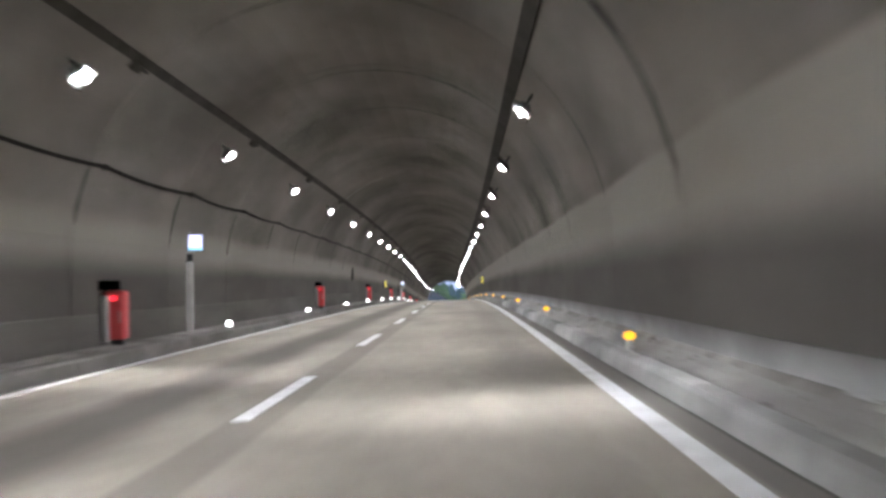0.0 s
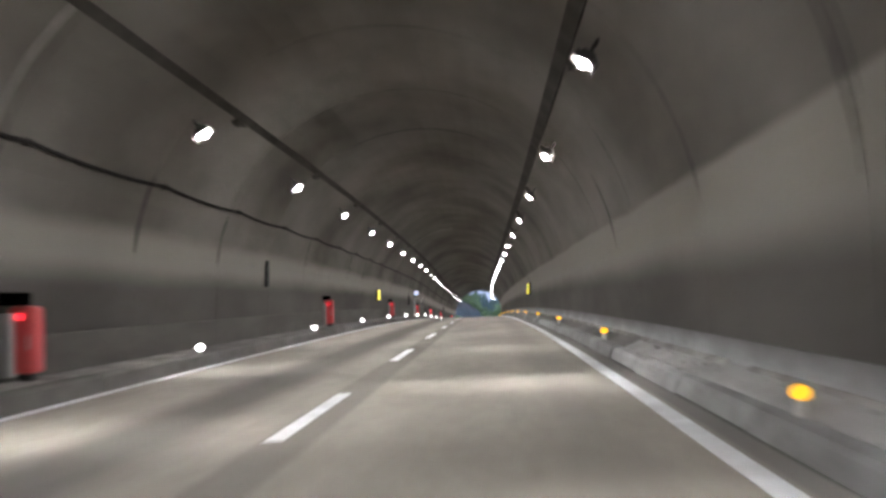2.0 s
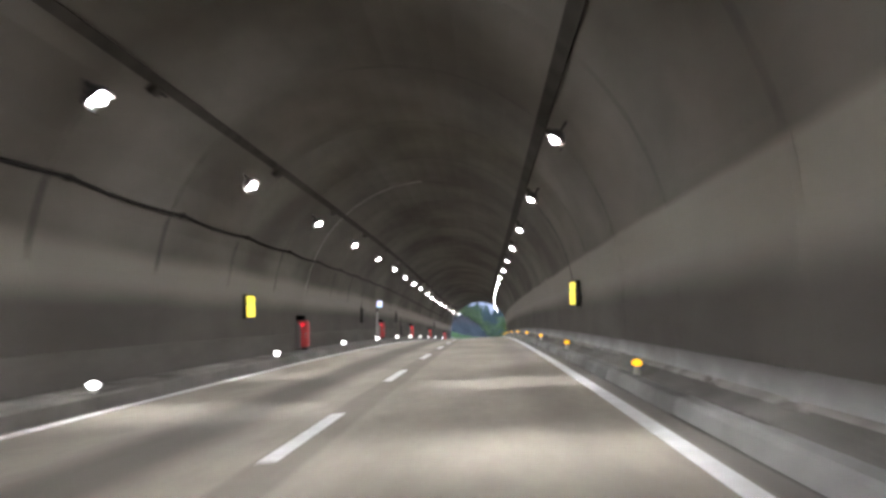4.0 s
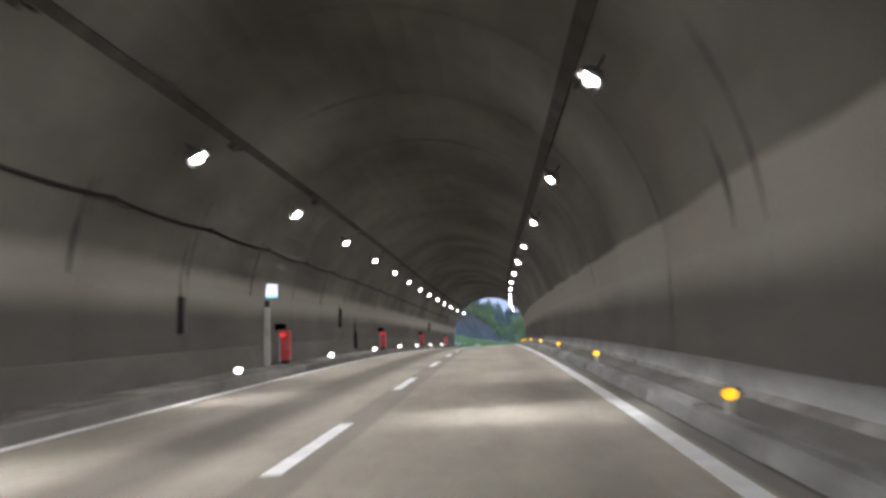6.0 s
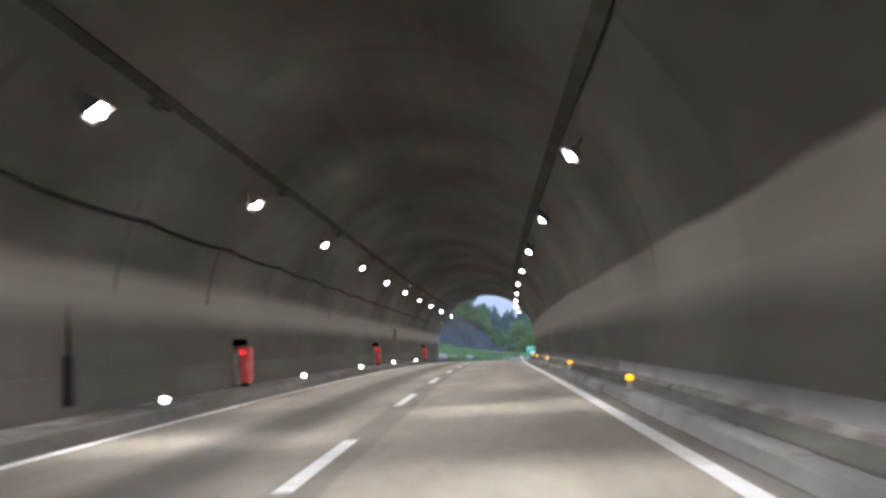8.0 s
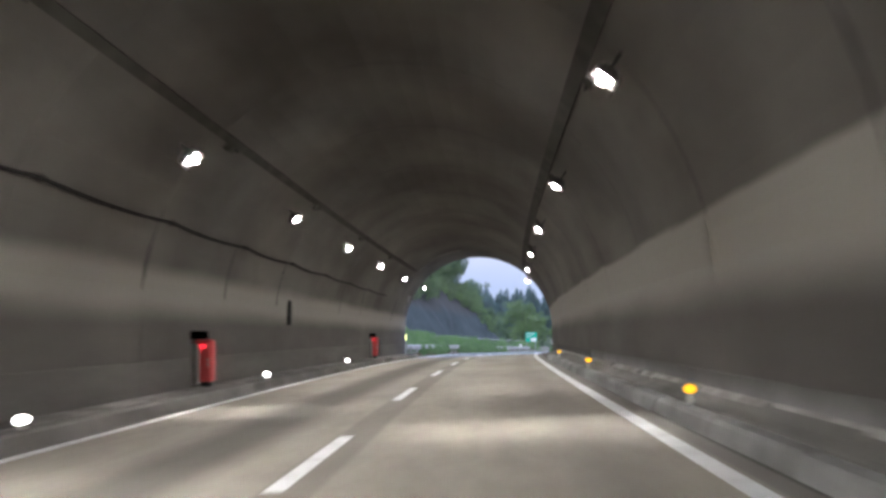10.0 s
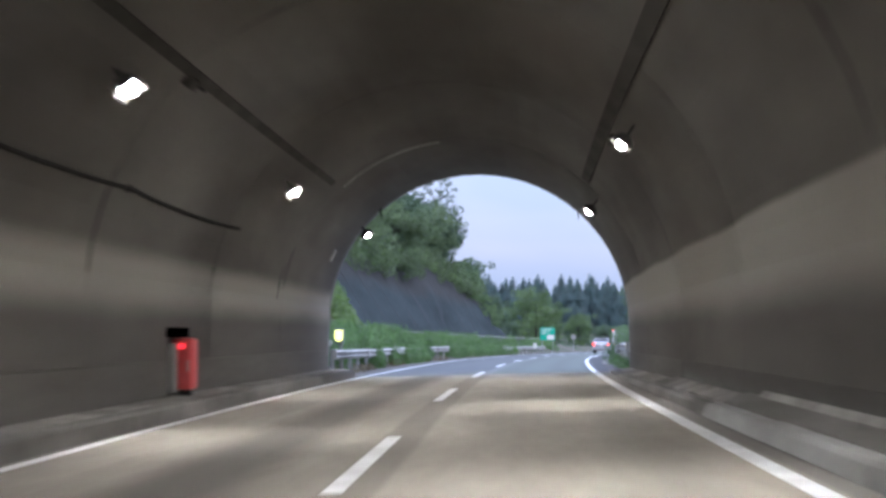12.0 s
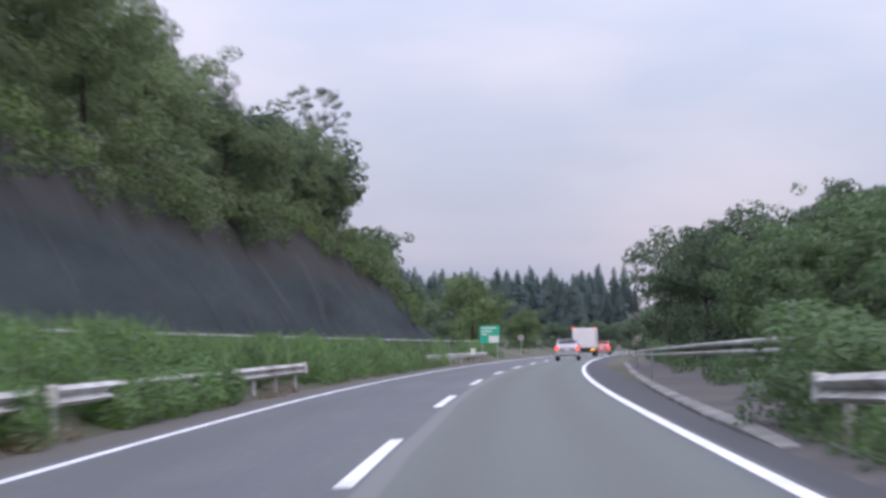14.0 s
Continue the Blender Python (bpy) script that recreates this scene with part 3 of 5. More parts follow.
for side, word in ((-1, "left"), (1, "right")):
    led = empty("pavement_" + word, "raised dusty concrete inspection ledge along the tunnel wall", "ledge", kind="structure")
    for a in np.arange(START, PORTAL - 1, 6.0):
        b = min(a + 6.0, PORTAL + 0.5)
        if side > 0:
            j, h = rng.uniform(-0.02, 0.02), rng.uniform(-0.015, 0.012)
            sec = [(4.0 + j, 0.0), (4.045 + j, 0.15 + h), (4.085 + j, 0.19 + h), (4.24, 0.2 + h), (4.26, 0.185 + h), (4.26, -0.3), (4.0 + j, -0.3)]
            # the slab carries a bank of dust that climbs the wall
            top = [(4.29, 0.0), (4.29, 0.195), (4.315, 0.212), (4.44, 0.255), (4.6, 0.335 + 2 * h), (4.7, 0.345 + 2 * h), (4.7, 0.0)]
            # it sinks under dirt towards the mouth
            low = float(np.interp(a, (385, 422), (1.0, 0.3)))
            sec, top = ([(x, z * low if z > 0 else z) for x, z in q] for q in (sec, top))
        else:
            sec = [(-3.80, 0.0), (-3.83, 0.20), (-3.87, 0.235), (-4.1, 0.245), (-4.1, -0.3), (-3.80, -0.3)]
            top = [(-4.105, 0.0), (-4.105, 0.25), (-4.16, 0.262), (-4.72, 0.27), (-4.72, 0.0)]
        # right-hand tones step darker past 95 m and 394 m
        child("kerb", sweep("kerb", sec, a + 0.012, b - 0.012, (KERB if a < 95 else KERB_MID) if side > 0 and a < 394 else KERB_GRIMY, 3.0, road=True, closed=True), led)
        child("ledge_slab", sweep("ledge_slab", top, a + 0.006, b - 0.006, (LEDGE if a < 95 else LEDGE_MID) if side > 0 and a < 394 else LEDGE_GRIMY, 3.0, road=True, closed=True), led)

# a broken line of pale dust where the ledge meets the wall
led = bpy.data.objects["pavement_right"]
s = 6.0
while s < 385:
    n = rng.uniform(4.0, 14.0)
    w, h = rng.uniform(0.04, 0.09), rng.uniform(0.01, 0.025)
    child("dust_bank", sweep("dust_bank", [(4.6 - w, 0.3), (4.6 - 0.5 * w, 0.33 + 0.6 * h), (4.6, 0.35 + h), (4.64, 0.35 + h), (4.64, 0.3)], s, s + n, DUST, 1.5, road=True, closed=True), led, "pale bank of dust")
    s += n + rng.uniform(0.0, 2.0)

# grit and flakes lying on the ledges
rng = random.Random(9)
bm = bmesh.new()
for i in range(900):
    s = rng.uniform(5, PORTAL - 1)
    x = rng.choice((rng.gauss(4.52, 0.04), rng.gauss(4.5, 0.05), rng.uniform(4.2, 4.58), rng.gauss(-4.5, 0.06)))
    z = float(np.interp(x, (4.2, 4.31, 4.44, 4.6), (0.2, 0.21, 0.255, 0.335))) * float(np.interp(s, (385, 422), (1.0, 0.3))) if x > 0 else 0.268
    p = at(s, x, z, True)
    r = rng.choice((0.02, 0.03, 0.04, 0.05)) * (0.6 if s < 95 else 1.0)
    made = bmesh.ops.create_icosphere(bm, subdivisions=1, radius=r, matrix=Matrix.Translation(p) @ Matrix.Diagonal((rng.uniform(0.6, 1.2), rng.uniform(1, 5), 0.4, 1)))
me = bpy.data.meshes.new("grit")
bm.to_mesh(me)
bm.free()
me.materials.append(LEDGE_MID)
tagged(new("grit", me), "loose pale grit and flakes lying on the tunnel ledges", "grit", kind="stuff")

# ---- lamps ----


def oval_dome(rx, ry, sag, z, bm=None):
    """A shallow oval bowl that hangs down from z."""
    bm = bm or bmesh.new()
    rings = []
    for a in (0.0, 0.4, 0.8, 1.2):
        rings.append([bm.verts.new((rx * math.cos(a) * math.cos(q * 0.3927), ry * math.cos(a) * math.sin(q * 0.3927), z - sag * math.sin(a))) for q in range(16)])
    for ra, rb in zip(rings, rings[1:]):
        for q in range(16):
            bm.faces.new((ra[q], rb[q], rb[(q + 1) % 16], ra[(q + 1) % 16]))
    bm.faces.new(rings[-1])
    bm.faces.new(rings[0][::-1])
    bmesh.ops.recalc_face_normals(bm, faces=bm.faces)
    return bm


def tunnel_light(out):
    """A flood lamp held close under the curve of the vault, its bowl turned towards the road (out: -1 or 1, the wall's side)."""
    ob = empty("tunnel_light", "bright white flood lamp held close under the sooty vault", "lamp", "tunnel lamps")
    bm = block(-0.17, 0.17, -0.26, 0.26, 0.0, 0.07, 0.03)
    block(-0.11, 0.11, -0.18, 0.18, 0.065, 0.13, 0.03, bm)
    part("housing", bm, LAMP_BODY, ob)
    part("rim", block(-0.18, 0.18, -0.27, 0.27, -0.012, -0.001, 0.004), LAMP_BODY, ob, "dark flat rim")
    bm = bmesh.new()
    bm.faces.new([bm.verts.new((0.13 * math.cos(q * 0.3927), 0.2 * math.sin(q * 0.3927), -0.013)) for q in range(16)][::-1])
    part("burner", bm, BURNER, ob, "dazzling white reflector plate")
    part("lens", oval_dome(0.095, 0.095, 0.1, -0.016), LENS, ob, "glowing white glass bulb")
    # skirt and visor: added only to hide the burner and shade the near wall
    skirt = bmesh.new()
    for x in (-0.172, 0.172):
        block(x - 0.006, x + 0.006, -0.262, 0.262, -0.055, -0.013, 0.0, skirt)
    for y in (-0.256, 0.256):
        block(-0.165, 0.165, y - 0.006, y + 0.006, -0.055, -0.013, 0.0, skirt)
    part("skirt", skirt, LAMP_BODY, ob, "dark shallow skirt added to hide the burner from afar")
    x = out * 0.186
    part("visor", block(x - 0.006, x + 0.006, -0.27, 0.27, -0.13, 0.03, 0.003), VELVET, ob, "matt black visor added to keep lamp light off the wall")
    for y in (-0.16, 0.16):
        part("bracket", block(-0.025, 0.025, y - 0.025, y + 0.025, 0.125, 0.32), LAMP_BODY, ob)
    return ob


def ballast_box():
    ob = empty("ballast_box", "sooty dark ballast box beside a lamp on the vault", "ballast box", "ballast boxes")
    part("case", block(-0.09, 0.09, -0.28, 0.28, -0.09, 0.03, 0.02), TRAY, ob)
    part("lid", block(-0.07, 0.07, -0.24, 0.24, -0.1, -0.091, 0.004), TRAY, ob)
    part("conduit", tube((0.0, 0.28, -0.05), (0.0, 1.0, -0.03), 0.025, 0.025, 6), CABLE, ob)
    return ob


LEFT0, RIGHT0, PITCH = 32.467, 40.409, 17.091
for side, x, z, s0 in ((-1, -3.39, 4.3, LEFT0), (1, 3.2, 4.41, RIGHT0)):
    lamp, chest = tunnel_light(side), ballast_box()
    lamp.matrix_basis = stand(s0 - 2 * PITCH, x, z, lean=side * 34.0)
    ang = radians(side * 44.5)
    bx, bz = (ARCH_R - 0.04) * math.sin(ang), ARCH_Z + (ARCH_R - 0.04) * math.cos(ang)
    chest.matrix_basis = stand(s0 - 2 * PITCH + 3.4, bx, bz, lean=side * 44.5)
    for i in range(-1, 24):
        if s0 + i * PITCH < PORTAL:
            copy_thing(lamp, stand(s0 + i * PITCH, x, z, lean=side * 34.0))
        if s0 + i * PITCH + 3.4 < PORTAL - 20:
            copy_thing(chest, stand(s0 + i * PITCH + 3.4, bx, bz, lean=side * 44.5))

# ---- tunnel fittings ----


def guide_light(lens, word):
    """A small round marker on a stub; its lens looks back along the road and glows for reflected headlights."""
    ob = empty("guide_light", word + " guide marker on the ledge, lens glowing for reflected headlights", "guide light", word + " guide lights")
    part("foot", tube((0, 0, -0.16), (0, 0, 0.0), 0.055, 0.045, 12), PALE_FOOT, ob, "pale stub foot")
    bm = tube((0, -0.02, 0.055), (0, 0.03, 0.055), 0.08, 0.06, 16)
    part("case", bm, GREY_BOX, ob)
    bm = oval_dome(0.085, 0.062, 0.03, 0.0)
    bm.transform(Matrix.Translation((0, -0.022, 0.055)) @ Matrix.Rotation(radians(-90), 4, "X"))
    part("lens", bm, lens, ob)
    return ob


white_guide, amber_guide = guide_light(WHITE_GLOW, "bright white"), guide_light(AMBER_GLOW, "amber")
white_guide.matrix_basis = stand(28.9, -4.0, 0.3, True)
amber_guide.matrix_basis = stand(30.5, 4.25, 0.325, True)
for i in range(1, 15):
    copy_thing(white_guide, stand(28.9 + 25.15 * i, -4.0, 0.3, True))
    copy_thing(amber_guide, stand(30.5 + 25.08 * i, 4.25, 0.325, True))


def hydrant():
    ob = empty("fire_hydrant", "red hydrant cabinet with black hood and red lamp against the wall", "hydrant", "tunnel hydrants")
    part("foot", block(0.04, 0.24, 0.02, 0.3, 0.0, 0.12, 0.01), BLACK, ob)
    part("body", block(-0.06, 0.29, 0.03, 0.5, 0.1, 1.01, 0.06), RED, ob, "red cabinet behind the door")
    door = part("door", block(-0.07, 0.3, -0.12, 0.028, 0.1, 1.02, 0.07), RED, ob, "red enamelled door")
    part("handle", block(0.2, 0.225, -0.145, -0.121, 0.42, 0.62, 0.006), STEEL, door)
    part("hinge", block(-0.085, -0.071, -0.05, -0.02, 0.2, 0.3, 0.003), STEEL, door)
    part("lamp", block(0.05, 0.15, -0.15, -0.121, 0.83, 0.91, 0.012), RED_LAMP, ob, "glowing red lamp")
    part("hood", block(-0.1, 0.16, -0.7, 0.3, 1.025, 1.2, 0.03), VELVET, ob, "matt black hood reaching forward")
    part("side_box", block(-0.1, 0.03, -0.5, -0.002, 0.06, 0.92, 0.02), GREY_BOX, ob, "narrow grey box")
    return ob


HYDRANTS = (40.5, 91.6, 140.6, 192.1, 243.5, 294.6, 348.3, 401.2)
hyd = hydrant()
hyd.matrix_basis = stand(HYDRANTS[0], -4.55, 0.272, True)
for s in HYDRANTS[1:]:
    copy_thing(hyd, stand(s, -4.55, 0.272, True))


def phone_post():
    ob = empty("emergency_phone", "grey emergency telephone post under a lit white sign", "emergency phone", "emergency phones")
    part("post", block(-0.12, 0.05, 0.0, 0.16, 0.0, 1.66, 0.03), POST_PALE, ob, "pale grey post")
    part("post_head", block(-0.2, 0.04, -0.01, 0.17, 1.665, 1.85, 0.02), BLACK, ob, "dark head of the post")
    part("phone_box", block(-0.26, -0.125, 0.0, 0.3, 0.7, 2.1, 0.02), BLACK, ob, "dark telephone case")
    sign = part("sign_case", block(-0.07, 0.31, 0.0, 0.14, 1.92, 2.32, 0.012), BLACK, ob)
    part("sign_face", block(-0.05, 0.29, -0.012, -0.001, 2.0, 2.305), SIGN_WHITE, sign, "lit white sign face")
    part("sign_band", block(-0.05, 0.29, -0.012, -0.001, 1.935, 1.995), SIGN_BLUE, sign, "lit pale blue band")
    part("bracket", block(-0.1, 0.0, 0.05, 0.1, 1.851, 2.4, 0.01), STEEL, ob)
    return ob


post = phone_post()
post.matrix_basis = stand(50.7, -4.5, 0.272, True)
copy_thing(post, stand(240.2, -4.52, 0.272, True))


def exit_sign(label, length, h):
    """A lit board along the wall: x runs along it, its face looks to -y."""
    ob = empty("exit_sign", label, "exit sign", "exit signs")
    part("case", block(-0.04, length + 0.04, 0.0, 0.12, -h / 2 - 0.05, h / 2 + 0.05, 0.02), BLACK, ob)
    part("face", block(0, length, -0.012, -0.001, -h / 2, h / 2), SIGN_YELLOW, ob, "lit yellow face")
    part("green_band", block(0, length, -0.018, -0.013, h * 0.13, h * 0.21), SIGN_GREEN, ob, "green stripe")
    for x in (0.3, length - 0.3):
        part("bracket", block(x - 0.03, x + 0.03, 0.121, 0.22, -0.06, 0.06), STEEL, ob)
    return ob


exit_sign("lit yellow exit board with a green stripe on the tunnel wall", 2.1, 0.62).matrix_basis = stand(180.8, 4.36, 1.88, turn=-88.8)
exit_sign("lit yellow exit board seen edge-on along the tunnel wall", 1.2, 0.56).matrix_basis = stand(177.0, -4.5, 1.57, turn=87.3)


def wall_box():
    ob = empty("wall_box", "dark narrow box on the tunnel wall, some in place of stains", "junction box", "wall boxes")
    part("case", block(0.0, 0.16, -0.2, 0.2, -0.38, 0.38, 0.02), BLACK, ob)
    part("conduit", tube((0.06, 0.0, 0.38), (0.02, 0.0, 1.2), 0.025), CABLE, ob)
    return ob


jb = wall_box()
# the boxes at 266.3 and 225.6 stand in for dark stains on the wall
jb.matrix_basis = stand(266.3, -4.64, 1.65)
for s, z in ((225.6, 1.5), (275.4, 0.68), (366.0, 1.9), (120.5, 1.95)):
    copy_thing(jb, stand(s, -4.64, z))

pale_box = empty("meter_box", "small pale enamelled box on the vault near the mouth", "meter box")
part("case", block(-0.12, 0.0, -0.13, 0.13, -0.19, 0.19, 0.02), GREY_BOX, pale_box)
part("lid", block(0.002, 0.014, -0.11, 0.11, -0.17, 0.17, 0.005), POST_PALE, pale_box)
pale_box.matrix_basis = stand(423.0, -4.12, 3.52, lean=25)


def cable_hook():
    ob = empty("cable_hook", "dark steel hook with a cut cable at the tunnel mouth", "hook", "cable hooks")
    part("plate", block(-0.05, 0.05, -0.04, 0.04, -0.02, 0.06, 0.01), BLACK, ob)
    part("cable_end", tube((0, 0, 0.0), (0.02, 0.03, -0.2), 0.025, 0.018, 8), CABLE, ob)
    return ob


hook = cable_hook()
hook.matrix_basis = stand(PORTAL - 0.25, -2.98, 5.02)
copy_thing(hook, stand(PORTAL - 0.25, 3.06, 4.98))

# ---- open country ----


def slope_top(s):
    """Height of the cut's upper edge."""
    return float(np.interp(s, (420, 430, 445, 470, 505, 521, 538, 556, 566, 574, 582, 592), (8.5, 7.6, 6.6, 6.4, 6.6, 7.4, 6.9, 6.2, 4.8, 2.8, 1.2, 0.2)))


def ground_z(s, x):
    """Height of the open ground over the centre line."""
    road_z = tilt(s) * x if abs(x) < 6 else 0.0
    hill = 8.0 * max(0.0, min(1.0, (s - 725) / 170)) * max(0.0, min(1.0, (abs(x) - 6) / 14))
    if x < -5:
        f = min(1.0, (-x - 5) / 2.6)
        z = road_z * (1 - f) + f * 0.75
        if x < -8.4:
            top = max(0.75, slope_top(s))
            z = 0.75 + (top - 0.75) * min(1.0, (-x - 8.4) / 2.8)
            if x < -11.2:
                z = top + (-x - 11.2) * 0.12 * min(1, top / 6)
        return z + hill
    if x > 5:
        return road_z * max(0, (8 - x) / 3) + 0.06 + 0.02 * (x - 5) + 0.3 * noise.noise((s * 0.05, x * 0.1, 0)) * min(1, (x - 5) / 8) + hill
    return road_z


cols = [-400, -250, -150, -90, -60, -40, -28, -20, -15, -11.2, -10.3, -9.4, -8.5, -7.6, -6.8, -6, -5.3, -4.6, 0, 3.6, 4.4, 5.2, 6, 7, 8, 10, 13, 18, 25, 40, 60, 90, 150, 250, 400]
rows = list(np.arange(PORTAL + 0.3, 640, 4.0)) + list(np.arange(650, 1390, 30.0))
verts, faces = [], []
for s in rows:
    for x in cols:
        sink = 0.05 if -4.6 <= x <= 5 else 0.0
        verts.append(at(s, x, ground_z(s, x) - sink))
k = len(cols)
for i in range(len(rows) - 1):
    for j in range(k - 1):
        a = i * k + j
        faces.append((a, a + 1, a + k + 1, a + k))
setting("ground", mesh_of("ground", verts, faces, EARTH), "weedy brown earth and rough ground beside the motorway", "ground")

# the hill that the tunnel runs through, over the lining and behind the headwall
verts, faces = [], []
hill_cols = [-400, -250, -150, -90, -60, -40, -28, -20, -14, -11.9, -6, 0, 6, 11.9, 14, 20, 28, 40, 60, 90, 150, 250, 400]
hill_rows = [PORTAL + 0.3, PORTAL - 6] + list(np.arange(PORTAL - 20, -160, -20.0))
for s in hill_rows:
    back_by = PORTAL + 0.3 - s
    for x in hill_cols:
        z = 8.1 if abs(x) < 13 else ground_z(PORTAL + 0.3, x) + min(1.0, back_by / 30) * 9
        z += 40 * (1 - math.exp(-back_by / 90)) * (0.75 + 0.25 * noise.noise((s * 0.01, x * 0.012, 4)))
        verts.append(at(s, x, z))
k = len(hill_cols)
for i in range(len(hill_rows) - 1):
    for j in range(k - 1):
        a = i * k + j
        faces.append((a, a + 1, a + k + 1, a + k))
setting("ground_hill", mesh_of("ground_hill", verts, faces, EARTH, smooth=True), "green-brown hillside over the tunnel", "hillside")

# netted rock face of the cutting
verts, faces, uvs = [], [], []
ss = np.arange(PORTAL + 0.6, 603, 0.7)
NU = 22
for s in ss:
    top = slope_top(s)
    for j in range(NU + 1):
        f = j / NU
        n1 = noise.fractal((s * 0.07, f * top * 0.35, 3.1), 1.0, 2.0, 3) * 0.35
        verts.append(at(s, -7.45 - 3.6 * f + 0.9 * n1 * min(1, 4 * f) * min(1, top / 4), 0.7 + (top - 0.55) * f + 0.25 * n1))
        uvs.append((s, 0.7 + (top - 0.55) * f))
for i in range(len(ss) - 1):
    for j in range(NU):
        a = i * (NU + 1) + j
        faces.append((a, a + 1, a + NU + 2, a + NU + 1))
rock = setting("rock_slope", mesh_of("rock_slope", verts, faces, ROCK, uvs, smooth=True), "dark rock cutting draped with steel rockfall net", "rock slope")
# wires of the net, standing off the rock
bm_v, bm_f = [], []


def wire(points, r):
    b0 = len(bm_v)
    for i, p in enumerate(points):
        for q in range(3):
            bm_v.append(p + Vector((r * math.cos(q * 2.1), 0, r * math.sin(q * 2.1))))
        if i:
            for q in range(3):
                bm_f.append((b0 + (i - 1) * 3 + q, b0 + (i - 1) * 3 + (q + 1) % 3, b0 + i * 3 + (q + 1) % 3, b0 + i * 3 + q))


for s in np.arange(PORTAL + 2, 585, 8.0):
    top = slope_top(s)
    wire([at(s + 0.25 * math.sin(9 * f + s), -7.1 - 3.6 * f, 0.72 + (top - 0.55) * f) for f in np.linspace(0, 1, 8)], 0.011)
for f in (0.98,):
    wire([at(s, -7.1 - 3.6 * f, 0.72 + (slope_top(s) - 0.55) * f) for s in np.arange(PORTAL + 2, 585, 3.0)], 0.012)
tagged(child("rockfall_net", mesh_of("rockfall_net", bm_v, bm_f, NET), rock), "thin grey steel net wires")

# kerb and gravel on the right
kr = empty("kerb_right", "pale concrete kerb curving away with the shoulder", "kerb", kind="structure")
for a in np.arange(446, 530, 2.0):
    verts, faces = [], []
    for s in (a + 0.01, a + 1.0, a + 1.99):
        x = right_edge(s)
        k = float(np.interp(s, (445.5, 450), (0.02, 1.0)))
        for dx, dz in ((0.0, -0.2), (0.02, 0.05 * k), (0.06, 0.075 * k), (0.27, 0.085 * k), (0.28, -0.2)):
            verts.append(at(s, x + dx, dz, True))
    for i in range(2):
        for j in range(5):
            p, q = i * 5 + j, i * 5 + (j + 1) % 5
            faces.append((p, p + 5, q + 5, q))
    faces += [(0, 1, 2, 3, 4), (14, 13, 12, 11, 10)]
    child("kerb_stone", mesh_of("kerb_stone", verts, faces, KERB_PALE), kr)
verts, faces = [], []
ss = np.arange(426.5, 545, 1.5)
for s in ss:
    e = right_edge(s) + (0.285 if s > 446 else -0.12)
    lift = float(np.interp(s, (446, 450), (0.0, 0.06)))
    for j, x in enumerate((e, e + 0.5, e + 1.2, e + 3.4)):
        low = 0.012 if j == 0 and s < 447 else 0.0
        verts.append(at(s, x, tilt(s) * x - low + lift + (0.02 * noise.noise((s, x, 0)) + 0.02 if j else 0.0) + (0.05 if j == 3 else 0)))
for i in range(len(ss) - 1):
    for j in range(3):
        a = i * 4 + j
        faces.append((a, a + 1, a + 5, a + 4))
setting("gravel_verge", mesh_of("gravel_verge", verts, faces, GRAVEL), "bare grey-brown gravel verge behind the kerb", "verge")

# ---- guard rails ----


def beam_profile(x, z, h, t=0.09):
    return [(x, z), (x + t, z + h * 0.22), (x, z + h * 0.5), (x + t, z + h * 0.78), (x, z + h), (x - 0.012, z + h), (x + t - 0.012, z + h * 0.78), (x - 0.012, z + h * 0.5), (x + t - 0.012, z + h * 0.22), (x - 0.012, z)]


def guard_rail(label, s0, s1, offset, z_top, post_every, pipe=False, face=1, group=""):
    """A beam (or two pipes) on posts; offset(s) is its place across the road."""
    ob = empty("guard_rail", label, "guard rail", group)
    n = max(2, round((s1 - s0) / 2.0))
    ss = np.linspace(s0, s1, n + 1)
    lines = ((0.0, 0.035), (-0.14, 0.03)) if pipe else ((0.0, None),)
    for dz, r in lines:
        verts, faces = [], []
        sec = [(r * math.cos(a), r * math.sin(a)) for a in np.linspace(0, 2 * math.pi, 9)[:-1]] if r else [(face * px, pz) for px, pz in beam_profile(0.0, -0.31, 0.31, 0.135)]
        k = len(sec)
        for s in ss:
            for px, pz in sec:
                verts.append(at(s, offset(s) + px, z_top(s) + dz + pz, True))
        for i in range(n):
            for j in range(k):
                p, q = i * k + j, i * k + (j + 1) % k
                faces.append((p, p + k, q + k, q))
        faces += [tuple(range(k)), tuple(range(n * k, n * k + k))[::-1]]
        child("rail", mesh_of("rail", verts, faces, WHITE_STEEL, smooth=bool(r)), ob)
    if not pipe:
        for e in (s0, s1):
            # rounded end sleeve
            p = stand(e, offset(e) + face * 0.05, z_top(e) - 0.14, True)
            cap = bm_mesh("end_cap", block(-0.085, 0.085, -0.13, 0.13, -0.18, 0.165, 0.045), WHITE_STEEL)
            child("end_cap", cap, ob).matrix_basis = p
    s = s0 + (32.0 if pipe else 0.6)
    while s < s1:
        x = offset(s) - face * 0.085
        z0, z1 = ground_z(s, x), z_top(s) + tilt(s) * x
        a, b = at(s, x, z0 - 0.05), at(s, x, z1)
        child("post", bm_mesh("post", tube(a, b, 0.035 if pipe else 0.06, None, 8), STEEL if pipe else WHITE_STEEL), ob)
        s += post_every
    return ob


def bm_mesh(name, bm, material):
    me = bpy.data.meshes.new(name)
    bm.to_mesh(me)
    bm.free()
    me.materials.append(material)
    return me


